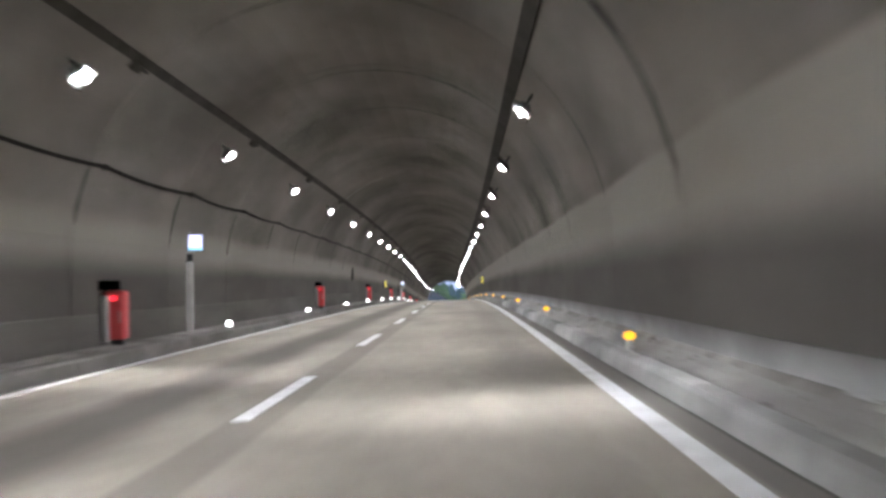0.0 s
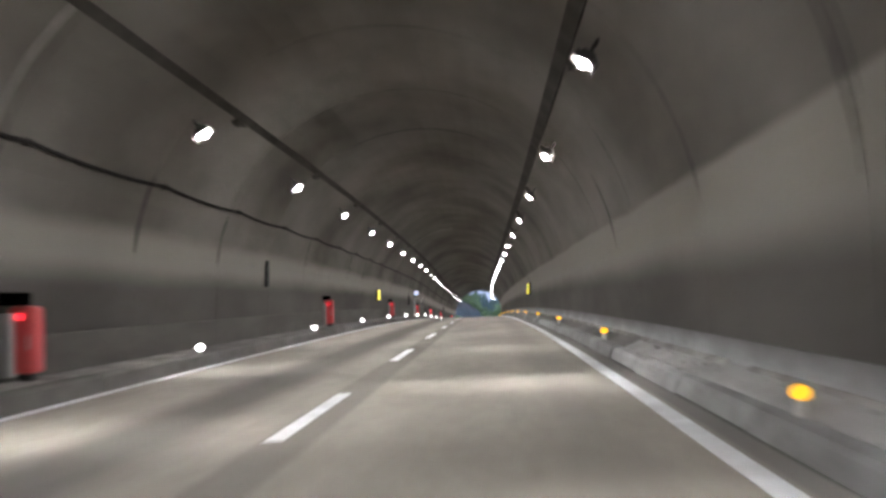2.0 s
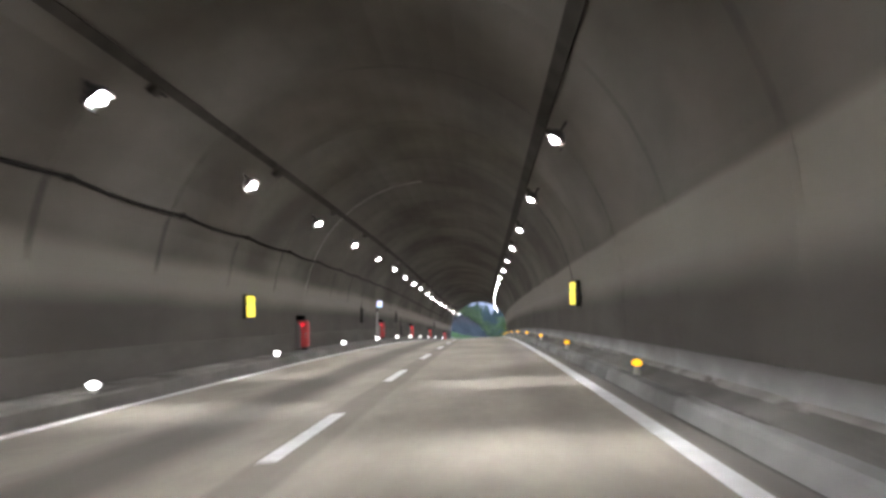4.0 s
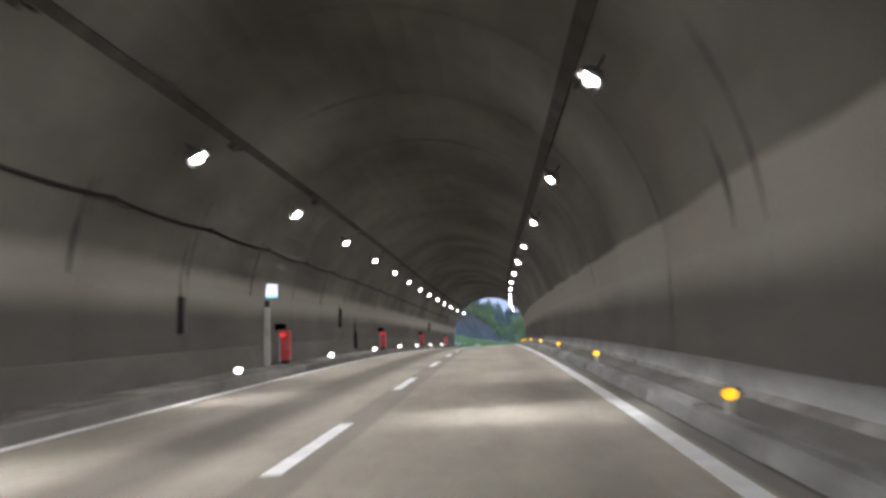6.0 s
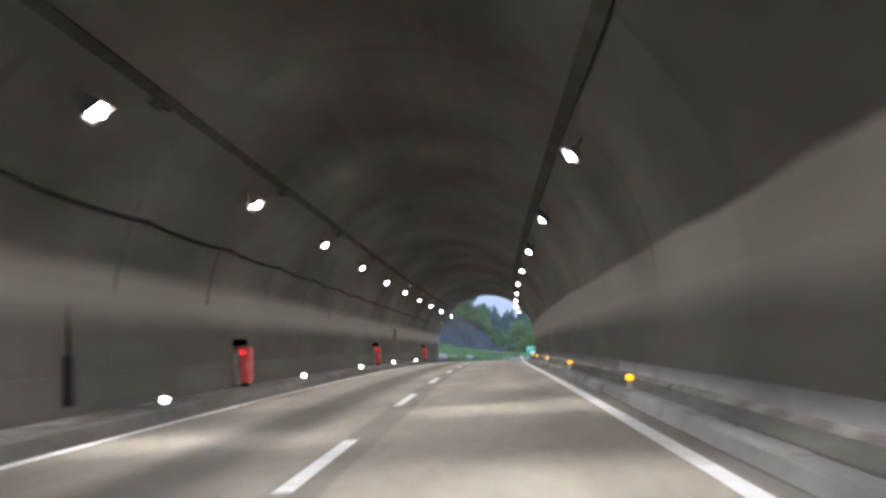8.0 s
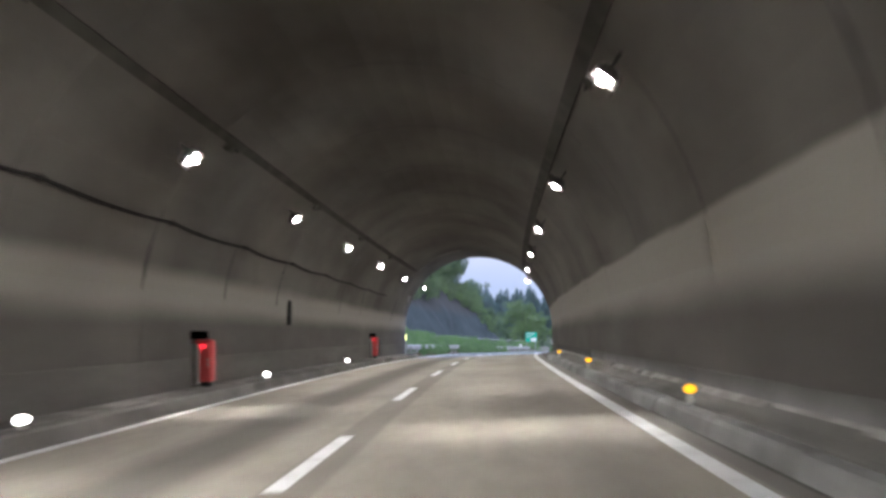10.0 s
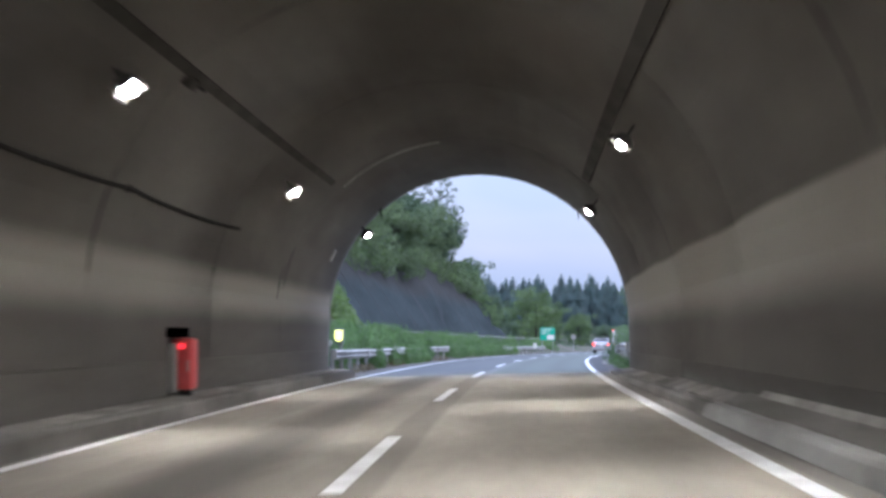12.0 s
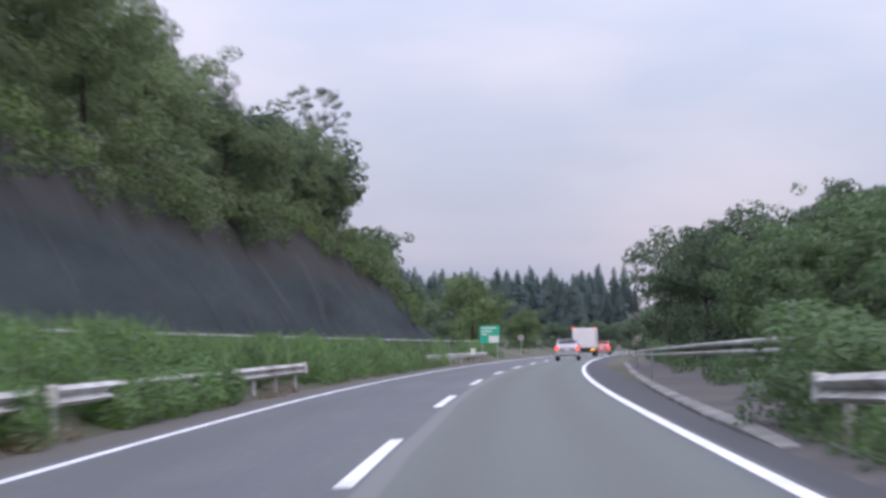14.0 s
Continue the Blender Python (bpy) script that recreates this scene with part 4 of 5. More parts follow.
guard_rail("weathered white guard rail half hidden by weeds", 428.6, 440.6, lambda s: float(np.interp(s, (427, 440), (-4.75, -4.95))), lambda s: float(np.interp(s, (428, 440), (0.86, 0.81))), 3.0, group="guard rails")
guard_rail("weathered white guard rail sunk in tall weeds", 441.4, 451.4, lambda s: -5.02, lambda s: 0.79, 4.0, group="guard rails")
guard_rail("weathered white guard rail with a bare end among weeds", 452.8, 482.6, lambda s: -5.05, lambda s: float(np.interp(s, (453, 470, 483), (0.8, 0.76, 0.78))), 4.0, group="guard rails")
guard_rail("short white guard rail length far along the verge", 530.0, 575.0, lambda s: -5.2, lambda s: 0.75, 4.0, group="guard rails")
guard_rail("white guard rail with a corrugated beam beside the tunnel mouth", 427.4, 447.0, lambda s: float(np.interp(s, (427, 447), (4.68, 4.88))), lambda s: float(np.interp(s, (427, 438, 443, 447), (0.88, 0.86, 0.82, 0.72))), 3.6, face=-1, group="guard rails")
guard_rail("twin-pipe guard rail behind the kerb on the bend", 450.0, 540.0, lambda s: right_edge(s) + float(np.interp(s, (450, 470), (0.75, 0.35))), lambda s: float(np.interp(s, (450, 505, 540), (1.12, 0.72, 0.7))), 22.0, pipe=True, face=-1, group="guard rails")
# thin handrail at the foot of the slope
foot = empty("foot_rail", "thin pale pipe rail along the foot of the netted slope", "pipe rail")
pts = [at(s, -7.0, 1.55) for s in np.arange(446, 600, 3.0)]
bm = bmesh.new()
for a, b in zip(pts, pts[1:]):
    tube(a, b, 0.035, 0.035, 6, bm)
part("rail", bm, WHITE_STEEL, foot)
for s in np.arange(447, 600, 9.0):
    child("post", bm_mesh("post", tube(at(s, -7.0, 0.6), at(s, -7.0, 1.55), 0.03, 0.03, 6), WHITE_STEEL), foot)

# ---- plants ----


def leaf_cloud(rng, blobs, count, size, flat=0.6):
    """Leaves as small folded blades scattered through blobs (centre, radii), denser near their skins."""
    verts, faces = [], []
    weights = [r[0] * r[1] * r[2] for _, r in blobs]
    for _ in range(count):
        c, r = rng.choices(blobs, weights)[0]
        while True:
            d = Vector((rng.uniform(-1, 1), rng.uniform(-1, 1), rng.uniform(-1, 1)))
            if 0.05 < d.length < 1:
                break
        d = d.normalized() * (d.length ** 0.45)
        p = Vector(c) + Vector((d.x * r[0], d.y * r[1], d.z * r[2]))
        n = (d + Vector((rng.gauss(0, 0.5), rng.gauss(0, 0.5), rng.gauss(0.5, 0.5)))).normalized()
        u = n.orthogonal().normalized()
        u.rotate(Matrix.Rotation(rng.uniform(0, 6.28), 3, n))
        w = n.cross(u)
        L = size * rng.uniform(0.6, 1.4)
        b = len(verts)
        verts += [p - u * L * 0.5, p + w * L * 0.28 + n * L * 0.08, p + u * L * 0.5 - n * L * 0.12, p - w * L * 0.28 + n * L * 0.08]
        faces += [(b, b + 1, b + 2), (b, b + 2, b + 3)]
    return verts, faces


def limbs(rng, height, spread, trunk_r, n=7):
    bm = bmesh.new()
    top = Vector((rng.uniform(-0.3, 0.3), rng.uniform(-0.3, 0.3), height * 0.72))
    mid = Vector((rng.uniform(-0.15, 0.15), rng.uniform(-0.15, 0.15), height * 0.35))
    tube((0, 0, -0.4), mid, trunk_r, trunk_r * 0.75, 8, bm)
    tube(mid, top, trunk_r * 0.75, trunk_r * 0.35, 8, bm)
    tips = []
    for i in range(n):
        f = rng.uniform(0.25, 1.0)
        a0 = mid.lerp(top, f)
        ang = i * 2.4 + rng.uniform(-0.4, 0.4)
        tip = a0 + Vector((math.cos(ang) * spread * rng.uniform(0.5, 0.9), math.sin(ang) * spread * rng.uniform(0.5, 0.9), height * rng.uniform(0.05, 0.22)))
        tube(a0, tip, trunk_r * 0.32, trunk_r * 0.08, 5, bm)
        tips.append(tip)
    return bm, tips + [top]


def broad_tree(seed, height, spread, material, label, group, count=9000, size=0.18, open_crown=False, base=0.3):
    """A leafy tree: trunk, limbs and a crown of clumps with gaps between them."""
    rng = random.Random(seed)
    ob = empty("tree", label, "tree", group)
    bm, tips = limbs(rng, height, spread, height * 0.022, 9)
    part("trunk", bm, BARK, ob)
    blobs = []
    if open_crown:
        for _ in range(230):
            f = base + (1.0 - base) * rng.random() ** 0.85
            w = spread * math.sin(math.pi * (0.25 + 0.56 * (f - base) / (1.0 - base)))
            ang, r = rng.uniform(0, 6.28), spread * rng.uniform(0.05, 0.13)
            g = rng.uniform(0.1, 1) ** 0.6
            blobs.append((Vector((math.cos(ang) * w * g, math.sin(ang) * w * g, height * f)), (r, r, r * 0.6)))
    else:
        for t in tips:
            for _ in range(6):
                r = spread * rng.uniform(0.11, 0.24)
                q = t + Vector((rng.gauss(0, spread * 0.22), rng.gauss(0, spread * 0.22), rng.gauss(0, height * 0.08)))
                blobs.append((q, (r, r, r * rng.uniform(0.55, 0.8))))
        for _ in range(70):
            f = rng.uniform(base, 0.97)
            w = spread * (math.sin(math.pi * min(1, (f - base) / (1.02 - base)) ** 0.8) * 0.85 + 0.08)
            ang, r = rng.uniform(0, 6.28), spread * rng.uniform(0.11, 0.26)
            g = rng.uniform(0.4, 1.05)
            blobs.append((Vector((math.cos(ang) * w * g, math.sin(ang) * w * g, height * f)), (r, r, r * 0.7)))
    verts, faces = leaf_cloud(rng, blobs, count, size)
    child("crown", mesh_of("crown", verts, faces, material), ob)
    return ob


def conifer(seed, height, spread):
    rng = random.Random(seed)
    ob = empty("conifer", "tall cedar in the far wood, distance haze in its blue-green", "conifer", "far cedars")
    part("trunk", tube((0, 0, -0.5), (0, 0, height * 0.96), height * 0.018, height * 0.004, 7), BARK, ob)
    verts, faces = [], []
    tiers = 26
    for i in range(tiers):
        f = i / tiers
        z = height * (0.10 + 0.88 * f)
        r = spread * (1 - f) ** 0.8 * rng.uniform(0.75, 1.15) + 0.12
        for k in range(20):
            ang = k * 0.314 + rng.uniform(-0.2, 0.2)
            L, droop = r * rng.uniform(0.7, 1.1), rng.uniform(0.15, 0.45)
            dx, dy = math.cos(ang), math.sin(ang)
            w = 0.16 + 0.22 * L
            for g in (0.25, 0.62):
                b = len(verts)
                p0 = Vector((dx * L * g, dy * L * g, z - droop * L * g))
                p1 = Vector((dx * L * (g + 0.42), dy * L * (g + 0.42), z - droop * L * (g + 0.5)))
                sd = Vector((-dy, dx, 0)) * w * (1.1 - g)
                verts += [p0 + Vector((0, 0, 0.2)), (p0 + p1) / 2 + sd, p1, (p0 + p1) / 2 - sd]
                faces += [(b, b + 1, b + 2), (b, b + 2, b + 3)]
    child("crown", mesh_of("crown", verts, faces, NEEDLE_HAZED), ob)
    return ob


def plant(ob, spots, seed):
    """Put the first of a kind at the first spot and copies at the others: (s, x, scale)."""
    rng = random.Random(seed)
    for i, (s, x, k) in enumerate(spots):
        p = at(s, x, ground_z(s, x) - 0.15)
        m = pose(p.x, p.y, p.z, 0, 0, rng.uniform(0, 360))
        t = ob if i == 0 else copy_thing(ob, m)
        if i == 0:
            ob.matrix_basis = m
        t.scale = (k * rng.uniform(0.9, 1.1), k * rng.uniform(0.9, 1.1), k)


TOP = "trees over the cutting"
lab = "leafy green broadleaf tree above the rock cutting"
plant(broad_tree(1, 7.5, 3.0, LEAF, lab, TOP, 30000, 0.115, base=0.03), [(467, -14.5, 1.25), (474, -16, 1.3), (481, -16.5, 1.0), (438, -11.5, 0.8), (449, -13, 1.0), (462, -12.4, 1.0), (478, -13.2, 1.15), (494, -12.6, 0.85), (509, -14.5, 0.75), (455, -17, 1.2)], 1)
plant(broad_tree(2, 8.5, 3.3, LEAF_DARK, "dark green broadleaf tree above the rock cutting", TOP, 30000, 0.115, base=0.03), [(522, -22.6, 1.25), (528, -24.6, 1.35), (516, -21.4, 1.2), (464, -16.5, 1.3), (471, -16.8, 1.3), (474, -20, 1.5), (466, -19.5, 1.4), (482, -20, 1.15), (443, -14, 0.95), (456, -13.6, 1.05), (470, -14.2, 1.1), (486, -14.4, 0.95), (501, -13, 0.72), (517, -13.2, 0.6), (486, -18, 1.05), (472, -19, 1.3)], 2)
plant(broad_tree(3, 6.0, 2.8, LEAF, lab, TOP, 22000, 0.115, base=0.0), [(462, -13.5, 1.1), (469, -12.6, 1.0), (474, -12.0, 1.0), (466, -11.3, 0.9), (481, -11.2, 0.95), (490, -11.2, 0.85), (503, -11.0, 0.9), (512, -11.2, 0.8), (523, -11.6, 0.9), (531, -12, 0.9), (446, -11.2, 0.8), (455, -11.0, 0.85)], 3)
tall = broad_tree(4, 12.4, 3.3, LEAF_DARK, "tall thin tree with an open airy crown on the edge", TOP, 15000, 0.11, True, 0.05)
plant(tall, [(532, -11.5, 0.73)], 4)
plant(broad_tree(5, 4.6, 2.3, LEAF_DARK, "low dark tree leaning over the end of the cutting", TOP, 6500), [(529, -11.6, 1.1), (533, -12.0, 1.2), (525, -11.8, 1.15), (537, -11.6, 1.0), (520, -12.2, 1.2), (541, -12.6, 0.8), (515, -12.0, 1.1), (536, -13.5, 1.3), (530, -14, 1.4), (511, -12.2, 1.1)], 5)
plant(broad_tree(15, 3.2, 1.9, LEAF_OLIVE, "small pale green tree leaning over the end of the cutting", TOP, 4200, 0.14, True, 0.1), [(547, -10.3, 1.0), (552, -9.6, 0.85), (557, -9.3, 0.8), (543, -10.8, 0.9), (561, -9.6, 0.6)], 15)
RT = "trees on the right verge"
lab = "dense dark green tree behind the guard rail"
plant(broad_tree(6, 6.2, 2.6, LEAF_DARK, lab, RT, 18000, 0.14, False, 0.06), [(492, 9.2, 0.95), (503, 8.6, 1.0), (512, 9.8, 1.05), (486, 12.0, 1.0), (522, 10.2, 1.0), (498, 13.5, 1.15)], 6)
plant(broad_tree(7, 5.2, 2.5, LEAF_MID, "bushy mid-green tree hanging over the guard rail", RT, 20000, 0.12, False, 0.03), [(471, 8.9, 0.78), (478, 8.6, 0.85), (464, 8.6, 0.7), (457, 8.9, 0.62), (466, 12, 0.85), (476, 11.5, 1.0), (452, 10.5, 0.65)], 7)
plant(broad_tree(8, 7.4, 2.6, LEAF_MID, "tall dark tree with an open top behind the verge", RT, 7500, 0.18, True, 0.1), [(488, 15, 0.95), (495, 16.5, 0.9), (480, 16, 0.85), (452, 9.0, 0.85), (474, 18, 0.95)], 8)
plant(broad_tree(9, 7.4, 3.4, LEAF_OLIVE, "round olive-green tree standing by the bend", "trees by the bend", 8000, 0.24, False, 0.05), [(606, -9.2, 1.0), (650, -12.5, 0.8), (662, -9.0, 0.7), (668, -16, 0.9), (600, -15.0, 0.7), (636, -19, 0.9)], 9)
plant(broad_tree(10, 5.0, 3.2, LEAF_DARK, "dark scrubby tree in the distance", "far scrub trees", 3000, 0.36, False, 0.02), [(700 + 6 * (i % 5), -46 + 4.4 * i, 0.8 + 0.06 * (i % 4)) for i in range(15)] + [(560, 9, 0.8), (575, 9.5, 0.9), (590, 10, 0.9), (606, 10, 1.0), (625, 10.5, 1.0), (645, 9.5, 1.1), (665, 9, 1.1), (560, -12, 0.8), (575, -12, 0.8), (590, -13, 0.9)], 10)
rng = random.Random(12)
spots = []
for i in range(300):
    s = 742 + 160 * rng.random()
    spots.append((s, -24 - 0.2 * (s - 800) + rng.uniform(-44, 44), 0.42 + 0.5 * rng.random() ** 1.6))
spots = [(s, x, k) for s, x, k in spots if not -9 < x < 8]
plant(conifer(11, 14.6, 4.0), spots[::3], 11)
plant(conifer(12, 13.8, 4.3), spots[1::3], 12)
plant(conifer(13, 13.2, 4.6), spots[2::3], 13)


def scrub(name, label, rng, centres, count, size, material):
    verts, faces = leaf_cloud(rng, centres, count, size)
    return tagged(new(name, mesh_of(name, verts, faces, material)), label, "undergrowth", kind="stuff")


rng = random.Random(21)
bl, where = [], []
for _ in range(300):
    s, x = rng.uniform(429, 520), rng.uniform(-7.4, -5.3)
    if 440 < s < 456 or 468 < s < 485:
        x = min(x, -5.85)
    r = rng.uniform(0.5, 0.95) * (0.75 if s < 440 else 0.8 if s > 466 else 1.0) * (0.7 if x < -6.5 else 0.85 if x > -5.8 else 0.95)
    bl.append((at(s, x, ground_z(s, x) + r * rng.uniform(0.5, 1.0)), (r * 0.8, r, r)))
    where.append((*bl[-1], s, x))
for _ in range(230):
    s, x = rng.choice((rng.gauss(444.6, 0.35), rng.uniform(456.6, 469.2), rng.uniform(456.6, 469.2), rng.uniform(456.6, 469.2), rng.uniform(450.4, 451.4) if rng.random() < 0.4 else rng.uniform(485, 540), rng.uniform(485, 540))), rng.uniform(-5.4, -4.85)
    r = rng.uniform(0.28, 0.5)
    bl.append((at(s, x, ground_z(s, x) + r * rng.uniform(0.6, 1.1)), (r, r * 1.2, r)))
for _ in range(60):
    s, x = rng.uniform(520, 600), rng.uniform(-7.4, -5.6)
    r = rng.uniform(0.4, 0.7)
    bl.append((at(s, x, ground_z(s, x) + r * 0.7), (r, r * 1.4, r)))
blades_v, blades_f = [], []
grassy = [(c, r) for c, r, s, x in where if x < -5.75 or s > 470 or (447 < s < 456 and x < -5.2)]
for _ in range(42000):
    c, r = rng.choice(grassy)
    q = Vector((rng.uniform(-1, 1) * r[0], rng.uniform(-1, 1) * r[1], rng.uniform(-0.3, 0.8) * r[2])) + c
    ang, h, w = rng.uniform(0, 6.28), rng.uniform(0.2, 0.42), rng.uniform(0.008, 0.018)
    side = Vector((math.cos(ang), math.sin(ang), 0)) * w
    lean = Vector((rng.gauss(0, 0.12), rng.gauss(0, 0.12), 0))
    b = len(blades_v)
    blades_v += [q - side, q + side, q + side * 0.7 + lean * 0.5 + Vector((0, 0, h * 0.6)), q - side * 0.7 + lean * 0.5 + Vector((0, 0, h * 0.6)), q + lean * 1.6 + Vector((0, 0, h))]
    blades_f += [(b, b + 1, b + 2, b + 3), (b + 3, b + 2, b + 4)]
tagged(new("tall_grass", mesh_of("tall_grass", blades_v, blades_f, GRASS)), "long soft grass blades standing out of the weeds", "grass", kind="stuff")
scrub("weeds", "tall bright green weeds crowding the guard rail", rng, bl, 200000, 0.085, GRASS)
bl = []
for _ in range(60):
    f = rng.random()
    s = 454.5 + rng.gauss(0, 1.9)
    bl.append((at(s, -7.0 - 3.5 * f, 0.9 + (slope_top(s) - 0.5) * f), (0.5, 0.9, 0.6)))
for _ in range(40):
    s = rng.uniform(430, 560)
    bl.append((at(s, -10.6 + rng.gauss(0, 0.4), slope_top(s) + rng.uniform(-0.5, 0.5)), (0.6, 1.1, 0.5)))
scrub_top = []
for _ in range(230):
    s = rng.uniform(429, 556)
    f = rng.random()
    scrub_top.append((at(s, -9.9 - 3.0 * f, slope_top(s) + rng.uniform(-1.5, 1.6) * (0.5 + 0.5 * f)), (0.8, 1.2, rng.uniform(0.5, 0.9))))
scrub("brush", "dense green brush along the top edge of the cutting", rng, scrub_top, 62000, 0.16, LEAF)
scrub("vines", "light green vines trailing down the rock face", rng, bl, 32000, 0.13, LEAF_LIGHT)
bl = []
for _ in range(130):
    s, x = rng.uniform(428, 447), rng.uniform(4.6, 6.8)
    r = rng.uniform(0.12, 0.32) * (1 + 0.3 * (x - 4.7))
    bl.append((at(s, x, tilt(s) * x + r * 0.5), (r, r * 1.4, r)))
scrub("verge_weeds", "low green weeds under the guard rail beams", rng, bl, 30000, 0.07, GRASS)
bl = []
for _ in range(60):
    s = rng.uniform(446, 535)
    x = right_edge(s) + rng.uniform(1.6, 4.5)
    r = rng.uniform(0.35, 0.8)
    bl.append((at(s, x, ground_z(s, x) + r * 0.6), (r, r, r)))
for _ in range(16):
    s = rng.uniform(436, 447)
    r = rng.uniform(0.2, 0.35)
    bl.append((at(s, rng.uniform(5.0, 6.0), 0.1 + r * 0.6), (r, r, r)))
for _ in range(34):
    r = rng.uniform(0.3, 0.6)
    bl.append((at(rng.gauss(450, 1.5), rng.gauss(5.7, 0.4), rng.uniform(0.1, 1.5)), (r, r, r)))
for _ in range(26):
    r = rng.uniform(0.18, 0.36)
    bl.append((at(rng.gauss(448, 1.0), rng.gauss(5.0, 0.22), rng.uniform(0.1, 0.8)), (r, r, r)))
scrub("undergrowth", "dark bushes and weeds behind the guard rail", rng, bl, 70000, 0.085, LEAF_MID)
bl = []
for _ in range(26):
    f = rng.random()
    s = 450 + rng.gauss(0, 2.0)
    bl.append((at(s, -7.2 - 3.3 * f, 0.8 + (slope_top(s) - 0.6) * f), (0.35, 0.7, 0.4)))
for _ in range(14):
    s = rng.uniform(429, 480)
    bl.append((at(s, -4.75 + rng.uniform(-0.2, 0.15), 0.0), (0.25, 0.5, 0.18)))
scrub("dry_brush", "dry brown stems and dead leaves among the green", rng, bl, 5000, 0.1, DRY)
bl = []
for _ in range(220):
    s, x = rng.uniform(585, 760), rng.uniform(-60, 30)
    if -6.5 < x < 8:
        continue
    r = rng.uniform(0.8, 1.8)
    bl.append((at(s, x, r * 0.5), (r * 1.4, r * 1.4, r)))
scrub("far_scrub", "dull green scrub on the far roadside", rng, bl, 16000, 0.45, LEAF_DARK)

# ---- roadside things ----
box = empty("roadside_lamp", "small grey roadside cabinet with a glowing yellow-green lamp", "roadside lamp")
box.matrix_basis = stand(435.9, -5.45, ground_z(435.9, -5.45) + 0.02)
part("post", block(-0.13, 0.13, 0.0, 0.2, -0.1, 0.9, 0.02), GREY_BOX, box)
part("lamp_case", block(-0.17, 0.17, -0.05, 0.25, 0.9, 1.42, 0.03), GREY_BOX, box)
bm = block(-0.14, 0.14, -0.062, -0.051, 1.1, 1.36)
tube((0, -0.0615, 1.1), (0, -0.0515, 1.1), 0.138, 0.138, 20, bm)
part("lamp_face", bm, BOX_GLOW, box, "glowing yellow-green face")
dot = empty("reflector", "small round white reflector on a thin post in the weeds", "reflector")
dot.matrix_basis = stand(434.0, -5.54, ground_z(434.0, -5.54))
part("post", tube((0, 0.02, -0.1), (0, 0.02, 0.95), 0.02), STEEL, dot)
part("disc", tube((0, -0.02, 0.9), (0, 0.0, 0.9), 0.1, 0.1, 18), PLATE, dot)


def road_sign():
    ob = empty("road_sign", "green motorway direction sign on two posts", "road sign")
    part("board", block(-0.8, 0.8, 0.0, 0.06, 1.35, 2.75, 0.02), PANEL_GREEN, ob)
    part("inset", block(-0.05, 0.72, -0.01, -0.001, 1.42, 1.95), PLATE, ob, "pale panel with plain bars")
    for i in range(3):
        part("bar", block(-0.68, -0.68 + (1.2, 0.9, 0.5)[i], -0.008, -0.001, 2.52 - i * 0.25, 2.61 - i * 0.25), PLATE, ob)
    for x in (-0.6, 0.6):
        part("post", tube((x, 0.1, -0.2), (x, 0.1, 2.6), 0.05), STEEL, ob)
    return ob


road_sign().matrix_basis = stand(576, -4.95, 0.0)
marker = empty("white_marker", "small white marker board on a post", "marker")
marker.matrix_basis = stand(560, -4.9, 0)
part("post", tube((0, 0, -0.2), (0, 0, 0.8), 0.03), STEEL, marker)
part("board", block(-0.17, 0.17, -0.05, -0.03, 0.5, 1.0, 0.01), PLATE, marker)
disc = empty("round_sign", "round road sign seen from behind on a thin post", "road sign")
disc.matrix_basis = stand(620, -5.6, 0.0)
part("post", tube((0, 0, -0.2), (0, 0, 2.2), 0.04), STEEL, disc)
part("plate", tube((0, -0.06, 1.95), (0, -0.04, 1.95), 0.34, 0.34, 24), GREY_BOX, disc)


def wheel(ob, x, y, r, w):
    t = part("wheel", tube((x - w / 2, y, r), (x + w / 2, y, r), r, r, 24), RUBBER, ob, "black tyre")
    part("rim", tube((x - w / 2 - 0.006, y, r), (x + w / 2 + 0.006, y, r), r * 0.6, r * 0.6, 16), STEEL, t)


def hull(points, half, taper, bevel=0.05):
    """A car body: a side outline (y, z) drawn across the width, drawn in towards the top."""
    bm = bmesh.new()
    rows_ = []
    for sx in (-1, 1):
        rows_.append([bm.verts.new((sx * half * (1 - taper * max(0, z - 0.85)), y, z)) for y, z in points])
    bm.faces.new(rows_[0])
    bm.faces.new(rows_[1][::-1])
    for i in range(len(points)):
        j = (i + 1) % len(points)
        bm.faces.new((rows_[0][j], rows_[0][i], rows_[1][i], rows_[1][j]))
    bmesh.ops.recalc_face_normals(bm, faces=bm.faces)
    bmesh.ops.bevel(bm, geom=bm.edges[:], offset=bevel, segments=2, affect="EDGES", profile=0.5)
    return bm


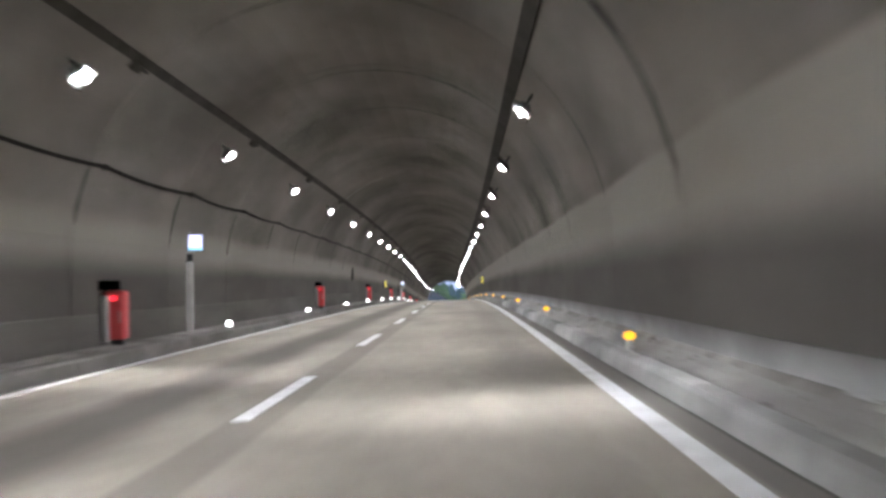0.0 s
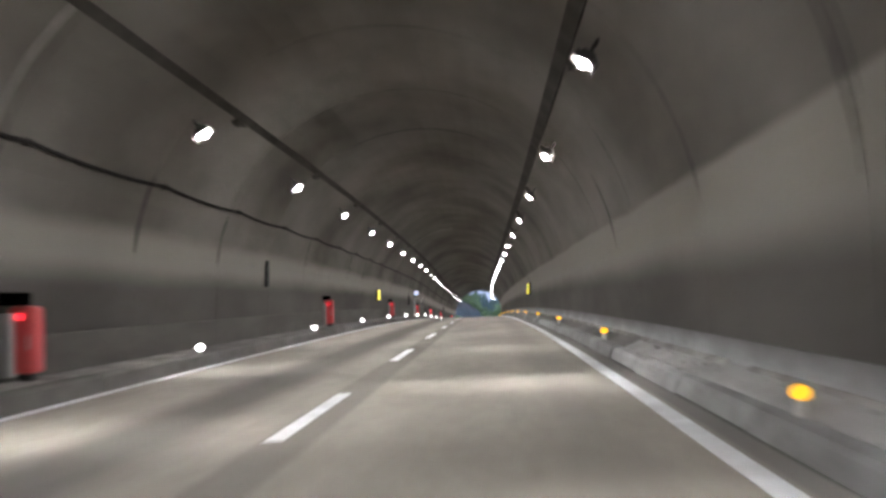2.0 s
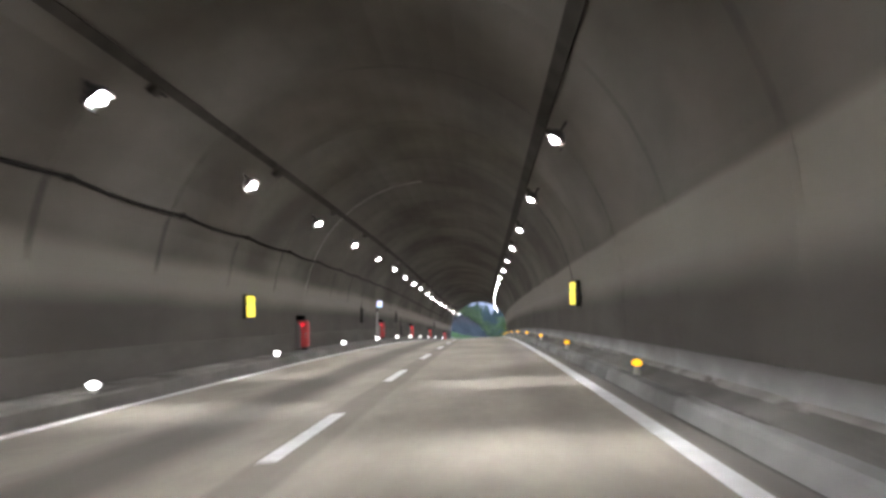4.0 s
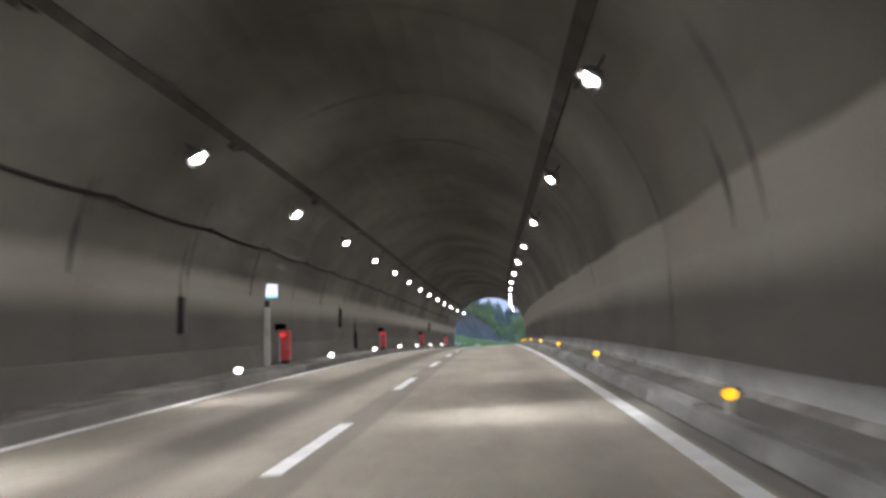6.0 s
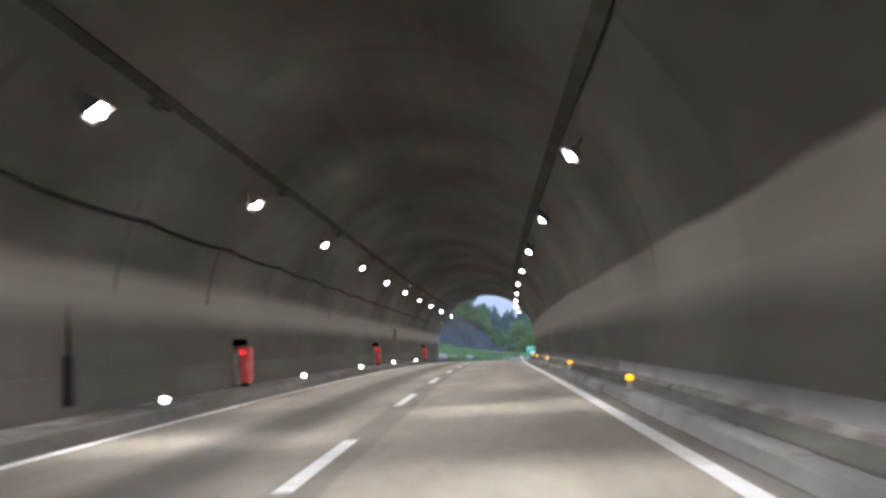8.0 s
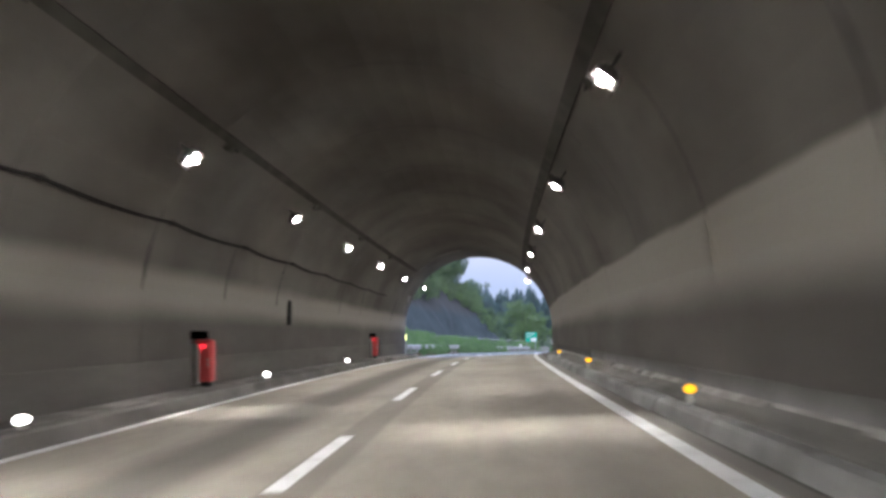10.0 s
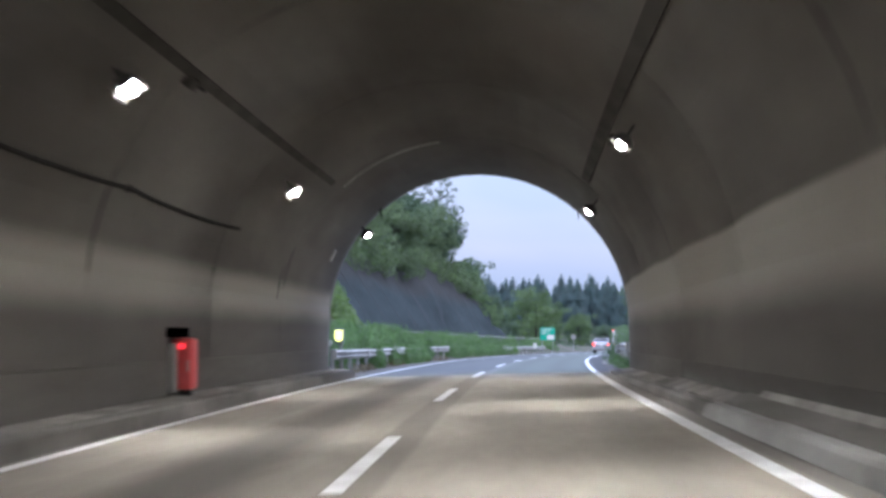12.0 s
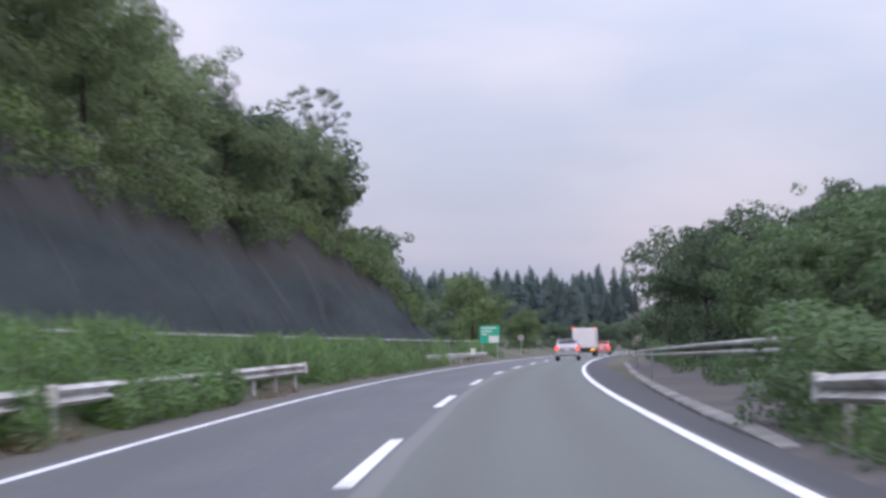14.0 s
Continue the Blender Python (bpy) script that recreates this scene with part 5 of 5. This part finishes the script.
def car(label, coat):
    """A small estate car seen from behind; y runs forward from the tail."""
    ob = empty("car", label, "car", "cars ahead")
    part("body", hull([(0.0, 0.32), (0.0, 0.95), (0.28, 1.44), (0.6, 1.52), (2.1, 1.5), (2.9, 0.98), (4.0, 0.86), (4.2, 0.6), (4.2, 0.28)], 0.86, 0.3, 0.06), coat, ob)
    part("rear_window", hull([(0.04, 0.99), (0.235, 1.38), (0.275, 1.38), (0.075, 0.99)], 0.72, 0.3, 0.008), GLASS_DARK, ob)
    for sx in (-1, 1):
        bm = bmesh.new()
        q = [bm.verts.new((sx * (0.864 - 0.258 * max(0, z - 0.85)), y, z)) for y, z in ((0.45, 1.0), (0.6, 1.4), (2.0, 1.4), (2.6, 1.0))]
        q2 = [bm.verts.new((v.co.x - sx * 0.03, v.co.y, v.co.z)) for v in q]
        bm.faces.new(q)
        bm.faces.new(q2[::-1])
        for i in range(4):
            bm.faces.new((q[i], q[(i + 1) % 4], q2[(i + 1) % 4], q2[i]))
        part("side_window", bm, GLASS_DARK, ob)
        part("tail_light", block(sx * 0.84 if sx < 0 else 0.62, -0.62 if sx < 0 else 0.84, -0.015, 0.06, 0.78, 1.02, 0.015), TAIL, ob, "red tail light, lit")
        for y in (0.75, 3.35):
            wheel(ob, sx * 0.76, y, 0.31, 0.2)
    part("bumper", block(-0.86, 0.86, -0.07, 0.1, 0.34, 0.56, 0.04), coat, ob)
    part("plate", block(-0.17, 0.17, -0.02, -0.001, 0.72, 0.87), PLATE, ob, "blank pale plate")
    part("spoiler", block(-0.6, 0.6, 0.2, 0.5, 1.5, 1.54, 0.015), coat, ob)
    return ob


def truck():
    ob = empty("truck", "white box truck with lit rear lamps", "truck", "cars ahead")
    part("box", block(-1.12, 1.12, 0.0, 6.0, 0.85, 2.8, 0.04), TRUCK_WHITE, ob)
    for x in (-0.56, 0.56):
        part("door", block(x - 0.53, x + 0.53, -0.03, -0.001, 0.95, 2.7, 0.01), TRUCK_WHITE, ob)
    part("chassis", block(-0.45, 0.45, 0.1, 7.4, 0.5, 0.84, 0.02), BLACK, ob)
    part("cab", hull([(6.1, 0.6), (6.1, 2.3), (6.4, 2.45), (7.2, 2.35), (7.8, 1.5), (7.85, 0.55)], 1.0, 0.04, 0.05), TRUCK_WHITE, ob)
    part("underrun", block(-1.05, 1.05, 0.0, 0.12, 0.42, 0.58, 0.02), BLACK, ob)
    for sx in (-1, 1):
        part("tail_light", block(min(sx * 0.65, sx * 1.05), max(sx * 0.65, sx * 1.05), -0.03, 0.05, 0.6, 0.76, 0.01), TAIL_AMBER, ob, "lit amber-red tail light")
        part("marker_light", block(min(sx * 0.95, sx * 1.1), max(sx * 0.95, sx * 1.1), -0.05, -0.002, 2.72, 2.8, 0.01), TAIL, ob)
        for y in (1.4, 6.7):
            wheel(ob, sx * 0.92, y, 0.42, 0.3)
    return ob


car("silver small estate car with lit red tail lights", CAR_SILVER).matrix_basis = stand(562, 1.7, 0.0, True)
truck().matrix_basis = stand(612, 1.2, 0.0, True)
car("reddish small car with lit tail lights", CAR_RED).matrix_basis = stand(628, 2.3, 0.0, True)
